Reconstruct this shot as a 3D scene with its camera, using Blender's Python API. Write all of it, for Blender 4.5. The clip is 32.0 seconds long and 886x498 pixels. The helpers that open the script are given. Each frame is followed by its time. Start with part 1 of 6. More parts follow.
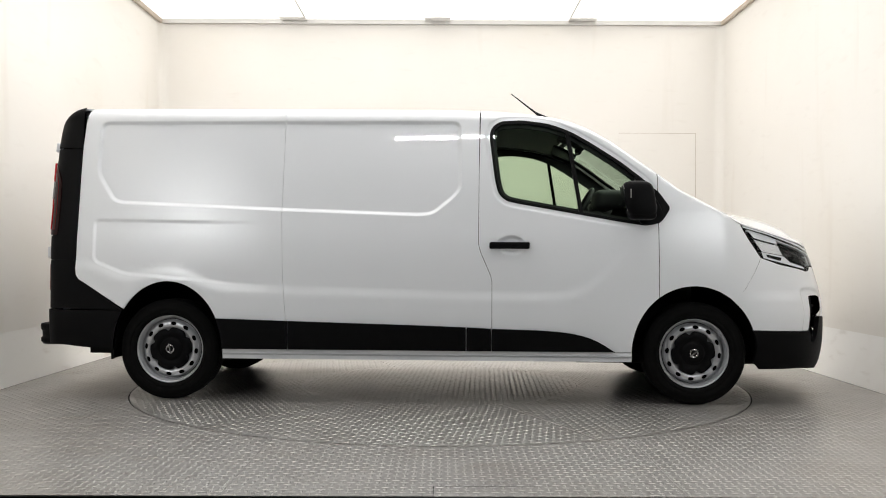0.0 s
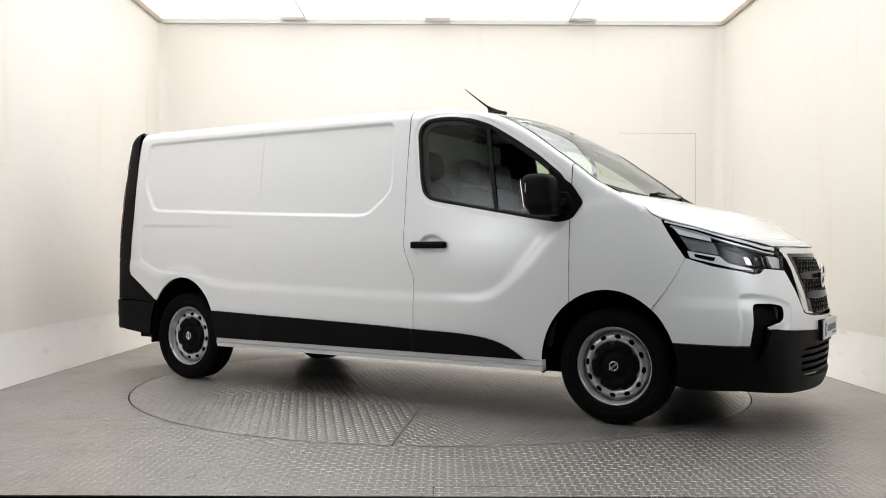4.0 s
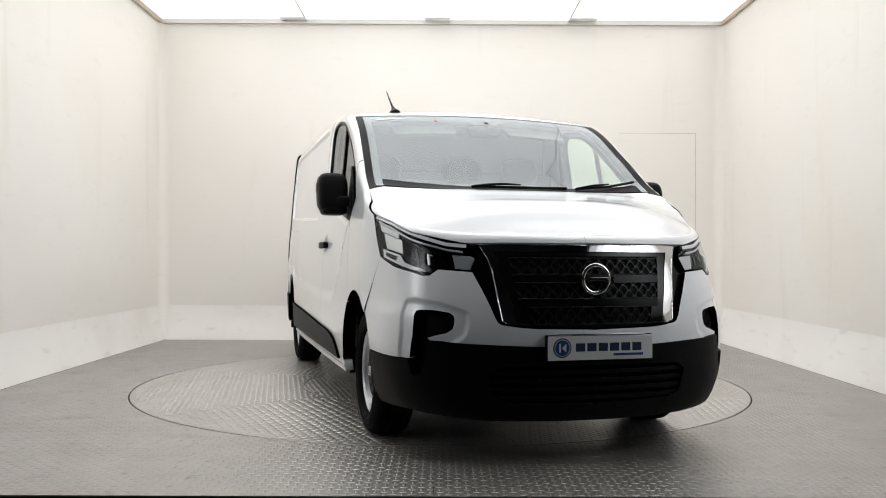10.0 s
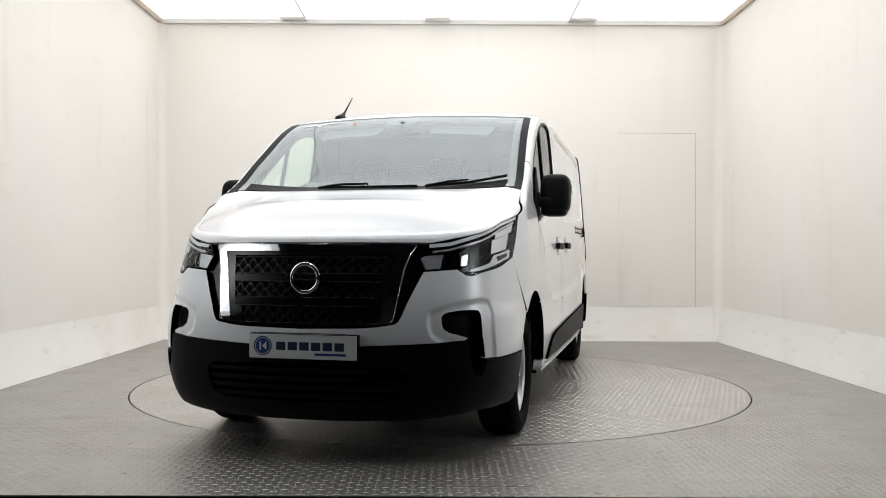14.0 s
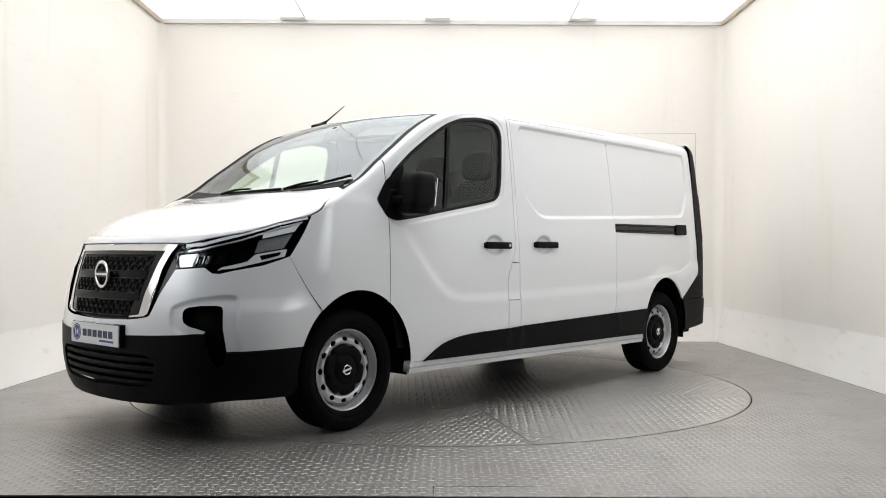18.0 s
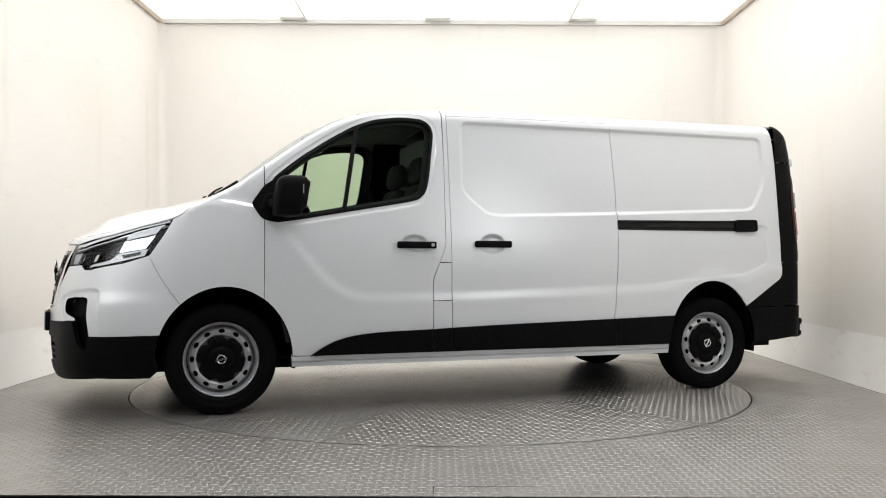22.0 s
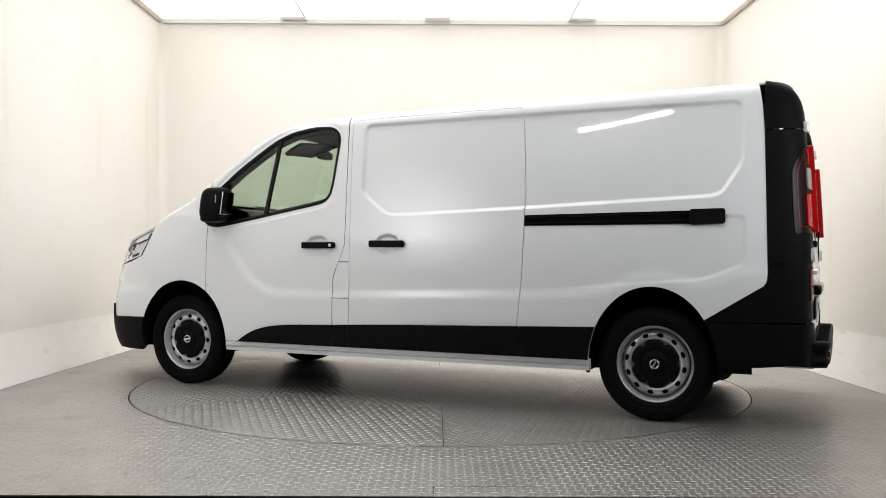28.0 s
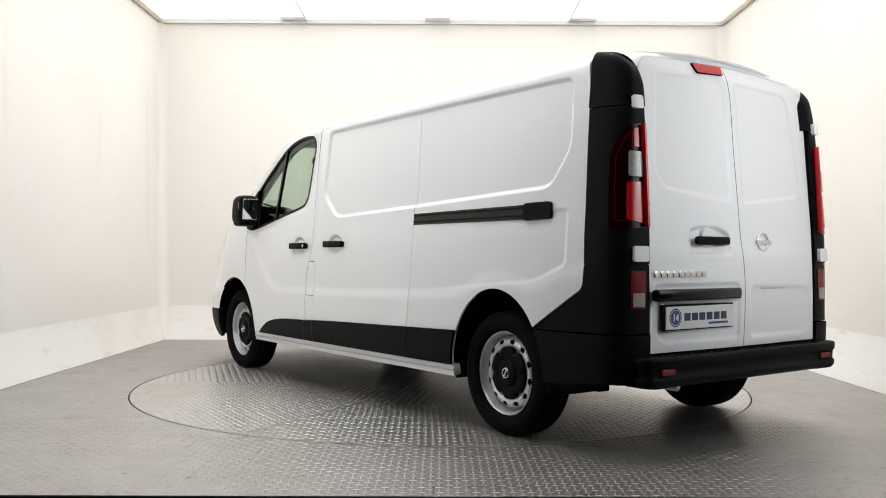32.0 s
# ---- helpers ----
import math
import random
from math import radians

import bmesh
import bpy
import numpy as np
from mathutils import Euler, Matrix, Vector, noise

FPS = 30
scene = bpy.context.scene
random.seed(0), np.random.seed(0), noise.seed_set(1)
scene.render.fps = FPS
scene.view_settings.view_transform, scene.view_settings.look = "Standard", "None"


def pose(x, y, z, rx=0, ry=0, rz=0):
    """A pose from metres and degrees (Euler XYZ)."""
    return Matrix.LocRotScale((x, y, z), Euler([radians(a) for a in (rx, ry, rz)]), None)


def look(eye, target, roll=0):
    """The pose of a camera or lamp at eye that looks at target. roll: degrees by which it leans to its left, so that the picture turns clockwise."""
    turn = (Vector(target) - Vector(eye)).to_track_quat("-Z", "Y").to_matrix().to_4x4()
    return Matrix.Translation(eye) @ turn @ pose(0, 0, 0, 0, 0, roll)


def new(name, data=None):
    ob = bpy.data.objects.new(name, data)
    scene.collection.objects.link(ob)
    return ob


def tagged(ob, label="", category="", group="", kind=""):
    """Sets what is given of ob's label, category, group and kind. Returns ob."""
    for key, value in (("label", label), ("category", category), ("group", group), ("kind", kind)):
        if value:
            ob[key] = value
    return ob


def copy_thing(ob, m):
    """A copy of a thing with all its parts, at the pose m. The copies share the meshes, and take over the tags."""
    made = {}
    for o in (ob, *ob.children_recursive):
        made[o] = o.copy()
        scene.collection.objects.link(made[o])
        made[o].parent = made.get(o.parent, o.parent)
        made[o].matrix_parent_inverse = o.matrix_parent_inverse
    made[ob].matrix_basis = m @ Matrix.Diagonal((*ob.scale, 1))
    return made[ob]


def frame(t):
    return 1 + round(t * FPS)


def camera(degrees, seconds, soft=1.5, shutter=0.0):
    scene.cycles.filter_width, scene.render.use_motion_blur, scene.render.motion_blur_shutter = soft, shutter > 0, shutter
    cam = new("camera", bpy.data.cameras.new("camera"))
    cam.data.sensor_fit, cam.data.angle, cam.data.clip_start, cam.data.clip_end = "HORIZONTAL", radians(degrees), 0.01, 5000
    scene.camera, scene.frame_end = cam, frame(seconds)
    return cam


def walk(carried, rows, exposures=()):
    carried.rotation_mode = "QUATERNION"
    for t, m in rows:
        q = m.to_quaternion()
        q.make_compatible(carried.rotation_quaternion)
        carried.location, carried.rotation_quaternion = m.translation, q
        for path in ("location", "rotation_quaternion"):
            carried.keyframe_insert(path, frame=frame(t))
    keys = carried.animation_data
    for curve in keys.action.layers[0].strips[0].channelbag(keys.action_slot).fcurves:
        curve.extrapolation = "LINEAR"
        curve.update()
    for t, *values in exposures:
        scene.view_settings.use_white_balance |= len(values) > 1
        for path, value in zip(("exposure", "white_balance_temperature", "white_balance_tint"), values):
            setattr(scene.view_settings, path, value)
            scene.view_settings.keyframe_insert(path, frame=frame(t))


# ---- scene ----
# camera outside the open front of the booth, on a fixed stand
cam = camera(53.45, 32.0, soft=1.0)
EYE = (0.0, -6.741, 0.9725)
CAM_POSE = look(EYE, (0.0228, 3.259, 1.0495), 0.23)
walk(cam, [(0, CAM_POSE), (32, CAM_POSE)], [(0, -0.1, 6600, 10), (3, -0.1, 6600, 10), (7, -0.07, 6480, 10), (9, -0.15, 6460, 10), (10, -0.25, 6440, 10), (14, -0.23, 6420, 10), (17, -0.13, 6420, 10), (19, -0.05, 6440, 10), (22, -0.05, 6540, 10), (25, -0.12, 6600, 10), (28, -0.05, 6600, 10), (30, -0.02, 6560, 10), (32, -0.01, 6500, 10)])

# turning of the table: seconds and degrees
TURN_T = (0, 8, 16, 24, 32)
TURN_A = (-2.735, -60.04, -118.36, -175.17, -233.91)
AXIS = Vector((0.0389, 0.0042, 0.0))


def turn(t):
    return float(np.interp(t, TURN_T, TURN_A))


# ---- light ----
world = bpy.data.worlds.new("world")
scene.world = world
world.use_nodes = True
world.node_tree.nodes["Background"].inputs[0].default_value = (0.75, 0.85, 1.0, 1)
world.node_tree.nodes["Background"].inputs[1].default_value = 0.02

CEILING_GLOW = 0.92


def lamp(name, place, target, size, size_y, power, colour=(0.975, 0.985, 1.0)):
    d = bpy.data.lights.new(name, "AREA")
    d.shape, d.size, d.size_y, d.energy, d.color = "ELLIPSE" if size == size_y < 2 else "RECTANGLE", size, size_y, power, colour
    ob = new(name, d)
    ob.matrix_world = look(place, target)
    return ob


# lamp added under the light box, its spread narrowed to throw most light downwards
main = lamp("ceiling_lamp", (0, 0.75, 3.68), (0, 0.7501, 0), 6.0, 5.0, 84, (1.0, 0.992, 1.0))
main.data.spread = radians(135)
# the two small floodlights beside the booth's mouth, each brighter towards its middle and ringed by added fill, and the
# tube over it
for x, y, k in ((-2.6, -3.0, 1.0), (2.35, -3.1, 1.0)):
    # discs of 1 m and more are added, unseen fill for the van's sides
    for size, power in ((0.20, 0.14), (0.32, 0.26), (0.45, 0.45), (0.60, 0.6), (0.80, 1.2), (1.0, 2.0), (1.2, 2.6), (1.4, 3.2), (1.6, 3.8)):
        lamp("flood_lamp", (x * (1 + 0.002 * size), y - 0.01 * size, 1.7), (0, 0, 1.0), size, size, power * k, (0.96, 0.985, 1.0))
lamp("tube_lamp", (-0.18, -3.2, 2.61), (-0.18, 0, 1.4), 1.0, 0.045, 9)

# ---- materials ----


def mat(name, colour=(0.8, 0.8, 0.8), rough=0.5, metal=0.0, coat=0.0, vary=0.0, vscale=6.0, bump=0.0, bscale=60.0,
        rvary=0.0, dirt=None, dirt_scale=1.2, emit=0.0, ior=1.45, spec=0.5, trans=0.0, alpha=1.0):
    m = bpy.data.materials.new(name)
    m.use_nodes = True
    nt = m.node_tree
    b = nt.nodes["Principled BSDF"]
    b.inputs["Base Color"].default_value = (*colour, 1)
    b.inputs["Roughness"].default_value = rough
    b.inputs["Metallic"].default_value = metal
    b.inputs["Coat Weight"].default_value = coat
    b.inputs["Coat Roughness"].default_value = 0.03
    b.inputs["IOR"].default_value = ior
    b.inputs["Specular IOR Level"].default_value = spec
    b.inputs["Transmission Weight"].default_value = trans
    b.inputs["Alpha"].default_value = alpha
    tc = nt.nodes.new("ShaderNodeTexCoord")

    def noise_node(scale, detail=4):
        n = nt.nodes.new("ShaderNodeTexNoise")
        n.inputs["Scale"].default_value = scale
        n.inputs["Detail"].default_value = detail
        nt.links.new(tc.outputs["Object"], n.inputs["Vector"])
        return n

    last = None
    if vary:
        n = noise_node(vscale)
        r = nt.nodes.new("ShaderNodeMix")
        r.data_type = "RGBA"
        r.inputs[6].default_value = (*[max(0, c * (1 - vary)) for c in colour], 1)
        r.inputs[7].default_value = (*[min(1, c * (1 + vary)) for c in colour], 1)
        nt.links.new(n.outputs["Fac"], r.inputs[0])
        last = r.outputs[2]
    if dirt:
        n = noise_node(dirt_scale, 8)
        ramp = nt.nodes.new("ShaderNodeMapRange")
        ramp.inputs[1].default_value = 0.5
        ramp.inputs[2].default_value = 0.75
        ramp.inputs[4].default_value = dirt[3]
        nt.links.new(n.outputs["Fac"], ramp.inputs[0])
        r = nt.nodes.new("ShaderNodeMix")
        r.data_type = "RGBA"
        r.inputs[6].default_value = (*colour, 1)
        if last:
            nt.links.new(last, r.inputs[6])
        r.inputs[7].default_value = (*dirt[:3], 1)
        nt.links.new(ramp.outputs[0], r.inputs[0])
        last = r.outputs[2]
    if last:
        nt.links.new(last, b.inputs["Base Color"])
    if rvary:
        n = noise_node(vscale * 2.3)
        ramp = nt.nodes.new("ShaderNodeMapRange")
        ramp.inputs[3].default_value = max(0, rough - rvary)
        ramp.inputs[4].default_value = min(1, rough + rvary)
        nt.links.new(n.outputs["Fac"], ramp.inputs[0])
        nt.links.new(ramp.outputs[0], b.inputs["Roughness"])
    if bump:
        n = noise_node(bscale, 3)
        bp = nt.nodes.new("ShaderNodeBump")
        bp.inputs["Strength"].default_value = bump
        bp.inputs["Distance"].default_value = 0.002
        nt.links.new(n.outputs["Fac"], bp.inputs["Height"])
        nt.links.new(bp.outputs[0], b.inputs["Normal"])
    if emit:
        b.inputs["Emission Color"].default_value = (*colour, 1)
        b.inputs["Emission Strength"].default_value = emit
    return m


PAINT = mat("white paint", (0.842, 0.858, 0.88), 0.35, coat=1.0, vary=0.01, vscale=2, bump=0.01, bscale=900)
BLACK = mat("black grained plastic", (0.0048, 0.0048, 0.0052), 0.48, spec=0.085, vary=0.2, vscale=30, bump=0.25, bscale=700)
WALL = mat("cream wall paint", (0.89, 0.857, 0.808), 0.6, vary=0.025, vscale=1.1, rvary=0.08, bump=0.05, bscale=14,
           dirt=(0.80, 0.74, 0.64, 0.4), dirt_scale=0.55)
# paler than the wall: light caught by the slope is put into the colour
COVE = mat("pale cove sheet", (0.935, 0.915, 0.878), 0.4, vary=0.03, vscale=1.5, bump=0.12, bscale=5,
           dirt=(0.70, 0.62, 0.52, 0.3), dirt_scale=1.3)


def streaks(m, colour, amount, scale, seed_offset):
    """Faint drips and rubbed marks: noise drawn out along one direction, over the paint."""
    nt = m.node_tree
    b = nt.nodes["Principled BSDF"]
    old = b.inputs["Base Color"].links[0].from_socket
    tc = nt.nodes.new("ShaderNodeTexCoord")
    mp = nt.nodes.new("ShaderNodeMapping")
    mp.inputs["Scale"].default_value = scale
    mp.inputs["Location"].default_value = seed_offset
    n = nt.nodes.new("ShaderNodeTexNoise")
    n.inputs["Scale"].default_value = 1.0
    n.inputs["Detail"].default_value = 6
    ramp = nt.nodes.new("ShaderNodeMapRange")
    ramp.inputs[1].default_value, ramp.inputs[2].default_value, ramp.inputs[4].default_value = 0.60, 0.74, amount
    mix = nt.nodes.new("ShaderNodeMix")
    mix.data_type = "RGBA"
    mix.inputs[7].default_value = (*colour, 1)
    nt.links.new(tc.outputs["Object"], mp.inputs["Vector"])
    nt.links.new(mp.outputs[0], n.inputs["Vector"])
    nt.links.new(n.outputs["Fac"], ramp.inputs[0])
    nt.links.new(ramp.outputs[0], mix.inputs[0])
    nt.links.new(old, mix.inputs[6])
    nt.links.new(mix.outputs[2], b.inputs["Base Color"])


streaks(WALL, (0.66, 0.58, 0.48), 0.22, (3.2, 3.2, 0.35), (3.0, 1.0, 0.0))
streaks(WALL, (0.62, 0.56, 0.49), 0.10, (3.5, 3.5, 14.0), (7.0, 4.0, 2.0))
streaks(COVE, (0.50, 0.43, 0.36), 0.25, (3.5, 3.5, 12.0), (1.0, 2.0, 5.0))
STEEL = mat("worn tread plate steel", (0.36, 0.348, 0.333), 0.40, metal=0.72, vary=0.14, vscale=3.0, rvary=0.08, bump=0.15, bscale=160,
            dirt=(0.33, 0.295, 0.26, 0.6), dirt_scale=1.4)
LUG = mat("worn tread lugs", (0.40, 0.387, 0.37), 0.43, metal=0.72, vary=0.14, vscale=3.0, rvary=0.08,
          dirt=(0.26, 0.24, 0.22, 0.5), dirt_scale=1.4)
# table steel is smoother, and lightened for light that passes under the van
TABLE = mat("table tread plate steel", (0.46, 0.446, 0.428), 0.33, metal=0.76, vary=0.14, vscale=3.0, rvary=0.08, bump=0.12, bscale=160,
            dirt=(0.33, 0.295, 0.26, 0.6), dirt_scale=1.4)
TABLE_LUG = mat("table tread lugs", (0.48, 0.466, 0.448), 0.37, metal=0.76, vary=0.14, vscale=3.0, rvary=0.08,
                dirt=(0.28, 0.25, 0.22, 0.5), dirt_scale=1.4)
DARK = mat("dark gap", (0.01, 0.01, 0.01), 0.8)
GLOW = mat("glowing light box sheet", (1.0, 1.0, 0.985), 0.6, emit=CEILING_GLOW)
ALU = mat("aluminium trim", (0.62, 0.61, 0.59), 0.35, metal=0.9, vary=0.08, rvary=0.1)
CLIP = mat("pale clip plate", (0.92, 0.91, 0.89), 0.5, vary=0.03)
TRIM = mat("tan trim", (0.52, 0.44, 0.36), 0.5, vary=0.1)
streaks(STEEL, (0.30, 0.27, 0.24), 0.5, (5.0, 1.2, 1.0), (2.0, 6.0, 0.0))
for worn, k in ((STEEL, 0.0), (LUG, 0.0), (TABLE, 9.0), (TABLE_LUG, 9.0)):
    streaks(worn, (0.17, 0.145, 0.12), 0.6, (16.0, 13.0, 1.0), (4.0 + k, 3.0, 0.0))
    streaks(worn, (0.22, 0.185, 0.145), 0.45, (2.4, 3.1, 1.0), (1.0 + k, 8.0, 0.0))
# hall colours are darkened so that the hall mirrors and returns little light
HALL = mat("hall grey paint", (0.055, 0.056, 0.06), 0.7, vary=0.1, vscale=1)
HALLFLOOR = mat("hall concrete floor", (0.07, 0.07, 0.069), 0.6, vary=0.15, vscale=1.2, bump=0.1)

# ---- mesh helpers ----


def mesh_ob(name, verts, faces, material, parent=None, label="", smooth=False):
    me = bpy.data.meshes.new(name)
    me.from_pydata([tuple(v) for v in verts], [], [tuple(f) for f in faces])
    me.materials.append(material)
    if smooth:
        me.shade_smooth()
    ob = new(name, me)
    if parent:
        ob.parent = parent
    if label:
        ob["label"] = label
    return ob


def part(name, bm, material, parent=None, label="", smooth=False):
    me = bpy.data.meshes.new(name)
    bmesh.ops.recalc_face_normals(bm, faces=bm.faces)
    bm.to_mesh(me)
    bm.free()
    me.materials.append(material)
    if smooth:
        me.shade_smooth()
    ob = new(name, me)
    if parent:
        ob.parent = parent
    if label:
        ob["label"] = label
    return ob


def box(bm, x0, x1, y0, y1, z0, z1, bevel=0.0, segs=2, m=None):
    g = bmesh.ops.create_cube(bm, size=1)["verts"]
    for v in g:
        v.co = Vector(((x0 + x1) / 2 + v.co.x * (x1 - x0), (y0 + y1) / 2 + v.co.y * (y1 - y0), (z0 + z1) / 2 + v.co.z * (z1 - z0)))
    if bevel:
        es = list({e for v in g for e in v.link_edges})
        r = bmesh.ops.bevel(bm, geom=es, offset=bevel, segments=segs, affect="EDGES", profile=0.5)
        g = list({v for f in r["faces"] for v in f.verts} | {v for v in g if v.is_valid})
    if m is not None:
        bmesh.ops.transform(bm, matrix=m, verts=g)
    return g


# ---- the booth ----
FX, FY0, FY1 = 3.155, -3.18, 3.33      # edges of the steel floor
WX, WY, COVE_H = 3.235, 3.43, 0.39     # walls stand behind a low sloping cove
TOPX, TOPZ, FRONT = 3.262, 3.70, -3.25


def slab(name, quad, thick, material, label, category):
    """A sheet with thickness behind a quad of four corners."""
    q = [Vector(p) for p in quad]
    n = (q[1] - q[0]).cross(q[3] - q[0]).normalized() * thick
    v = q + [p + n for p in q]
    f = [(3, 2, 1, 0), (4, 5, 6, 7)] + [(i, (i + 1) % 4, 4 + (i + 1) % 4, 4 + i) for i in range(4)]
    ob = mesh_ob(name, v, f, material)
    return tagged(ob, label, category, kind="structure")


slab("wall_north", [(WX, WY, COVE_H), (-WX, WY, COVE_H), (-TOPX, WY, TOPZ), (TOPX, WY, TOPZ)], 0.1, WALL, "cream painted rear wall of the photo booth", "wall")
slab("wall_west", [(-WX, WY + 0.1, COVE_H), (-WX, FRONT, COVE_H), (-TOPX, FRONT, TOPZ), (-TOPX, WY + 0.1, TOPZ)], 0.1, WALL, "cream painted side wall with faint scuffs", "wall")
slab("wall_east", [(WX, FRONT, COVE_H), (WX, WY + 0.1, COVE_H), (TOPX, WY + 0.1, TOPZ), (TOPX, FRONT, TOPZ)], 0.1, WALL, "cream painted side wall with faint scuffs", "wall")


def cove():
    """Sloping skirting sheet round three sides, slightly hollow."""
    prof = [(0.0, 0.0), (0.020, 0.07), (0.040, 0.15), (0.058, 0.23), (0.070, 0.30), (0.077, 0.36), (0.080, COVE_H), (0.12, COVE_H), (0.12, 0.0)]
    bm = bmesh.new()
    rows = []
    for d, z in prof:
        rows.append([bm.verts.new(p) for p in ((-FX - d, FRONT, z), (-FX - d, FY1 + d * 1.25, z), (FX + d, FY1 + d * 1.25, z), (FX + d, FRONT, z))])
    for a, b in zip(rows, rows[1:] + rows[:1]):
        for i in range(3):
            bm.faces.new((a[i], a[i + 1], b[i + 1], b[i]))
    ob = part("cove_skirting", bm, COVE, smooth=True)
    ob.data.set_sharp_from_angle(angle=radians(35))
    tagged(ob, "glossy cream cove at the foot of the walls", "skirting", kind="structure")


cove()


def corner_fillet(name, sx):
    """Hollow strip that rounds the upright corner between side and rear wall."""
    bm = bmesh.new()
    rows = []
    for z, wx, wy, r in ((0.001, FX, FY1, 0.03), (0.15, FX + 0.04, FY1 + 0.05, 0.06), (0.30, FX + 0.07, FY1 + 0.0875, 0.085), (COVE_H, WX, WY, 0.10), (TOPZ - 0.056, TOPX, WY, 0.10)):
        row = [bm.verts.new((sx * (wx - 0.001 - r + r * math.sin(a)), wy - 0.001 - r + r * math.cos(a), z)) for a in np.linspace(0, math.pi / 2, 9)]
        rows.append(row + [bm.verts.new((sx * (wx + 0.02), wy + 0.02, z))])
    k = len(rows[0])
    for a, b in zip(rows, rows[1:]):
        for i in range(k):
            bm.faces.new((a[i], a[(i + 1) % k], b[(i + 1) % k], b[i]))
    ob = part(name, bm, WALL, smooth=True)
    ob.data.set_sharp_from_angle(angle=radians(40))
    tagged(ob, "pale rounded strip in the corner of the walls", "corner strip", kind="structure")


corner_fillet("corner_strip_west", -1)
corner_fillet("corner_strip_east", 1)

# light box ceiling
# glow is extended out of view to the mouth, to brighten the van's sides
GLOW_FRONT = -3.20
slab("ceiling_front", [(-TOPX, FRONT, TOPZ), (TOPX, FRONT, TOPZ), (TOPX, GLOW_FRONT - 0.002, TOPZ), (-TOPX, GLOW_FRONT - 0.002, TOPZ)], 0.06, WALL, "cream ceiling board at the booth's mouth", "ceiling")
ceiling = slab("ceiling", [(-TOPX, GLOW_FRONT, TOPZ), (TOPX, GLOW_FRONT, TOPZ), (TOPX, WY, TOPZ), (-TOPX, WY, TOPZ)], 0.06, GLOW, "bright white glowing light box ceiling", "ceiling")

# ---- surfaces of the van: x forward, y to its left, z up, origin on the ground between the axles ----
from mathutils.geometry import delaunay_2d_cdt


def curve(*pts):
    """Monotone cubic through (x, y) pairs, as a function of arrays."""
    x, y = (np.array(c, float) for c in zip(*pts))
    h, dl = np.diff(x), np.diff(y) / np.diff(x)
    m = np.zeros(len(x))
    for i in range(1, len(x) - 1):
        if dl[i - 1] * dl[i] > 0:
            w1, w2 = 2 * h[i] + h[i - 1], h[i] + 2 * h[i - 1]
            m[i] = (w1 + w2) / (w1 / dl[i - 1] + w2 / dl[i])
    m[0], m[-1] = dl[0], dl[-1]

    def f(v):
        v = np.clip(np.asarray(v, float), x[0], x[-1])
        i = np.clip(np.searchsorted(x, v) - 1, 0, len(x) - 2)
        t = (v - x[i]) / h[i]
        return (y[i] * (1 + 2 * t) * (1 - t) ** 2 + m[i] * h[i] * t * (1 - t) ** 2 + y[i + 1] * t * t * (3 - 2 * t) + m[i + 1] * h[i] * t * t * (t - 1))
    return f


def smooth(a, b, v):
    t = np.clip((np.asarray(v, float) - a) / (b - a), 0, 1)
    return t * t * (3 - 2 * t)


# outline in plan at bumper height, from the rear door's edge round the corner, along the side, to the middle of the nose
PLAN = np.array([(-2.604, 0.700), (-2.602, 0.765), (-2.592, 0.825), (-2.562, 0.870), (-2.50, 0.897), (-2.38, 0.912), (-2.22, 0.923), (-2.0, 0.934), (-1.5, 0.946), (-0.8, 0.954),
                 (0.0, 0.957), (0.8, 0.956), (1.4, 0.952), (1.8, 0.948), (2.05, 0.945), (2.25, 0.930), (2.42, 0.886), (2.55, 0.803), (2.64, 0.685),
                 (2.70, 0.53), (2.745, 0.35), (2.768, 0.17), (2.775, 0.0)])


def dense_plan():
    p = np.vstack([2 * PLAN[0] - PLAN[1], PLAN, PLAN[-1] * (1, 0) + (-0.007, -0.17)])
    out = []
    for i in range(1, len(p) - 2):
        a, b, c, d = p[i - 1:i + 3]
        for t in np.linspace(0, 1, 24, endpoint=False):
            out.append(0.5 * (2 * b + (c - a) * t + (2 * a - 5 * b + 4 * c - d) * t * t + (3 * b - a - 3 * c + d) * t ** 3))
    out.append(PLAN[-1])
    return np.array(out)


DP = dense_plan()
DS = np.r_[0, np.cumsum(np.hypot(*np.diff(DP, axis=0).T))]
DS -= np.interp(0.0, DP[:, 0], DS)
S0, S1 = DS[0], DS[-1]

WIDTH = curve((0.15, 0.90), (0.28, 0.935), (0.40, 0.95), (0.60, 0.957), (0.85, 0.957), (1.05, 0.951), (1.2, 0.938), (1.5, 0.914), (1.75, 0.889), (1.9, 0.872), (2.0, 0.86))
NOSE_WIDTH = curve((0.15, 0.90), (0.22, 0.945), (0.30, 0.975), (0.42, 0.995), (0.55, 1.0), (0.68, 0.99), (0.76, 0.965), (0.9, 0.952), (1.05, 0.945), (1.2, 0.93), (2, 0.93))
EDGE = curve((-2.7, 1.978), (-2.3, 1.978), (-1.0, 1.968), (0.0, 1.960), (0.34, 1.950), (0.64, 1.927), (0.79, 1.905), (0.9, 1.881), (1.05, 1.822), (1.2, 1.738), (1.35, 1.633),
             (1.52, 1.513), (1.65, 1.416), (1.8, 1.335), (1.9, 1.286), (2.0, 1.243), (2.1, 1.208), (2.25, 1.168), (2.4, 1.136), (2.52, 1.112), (2.62, 1.093), (2.7, 1.080), (2.775, 1.073))
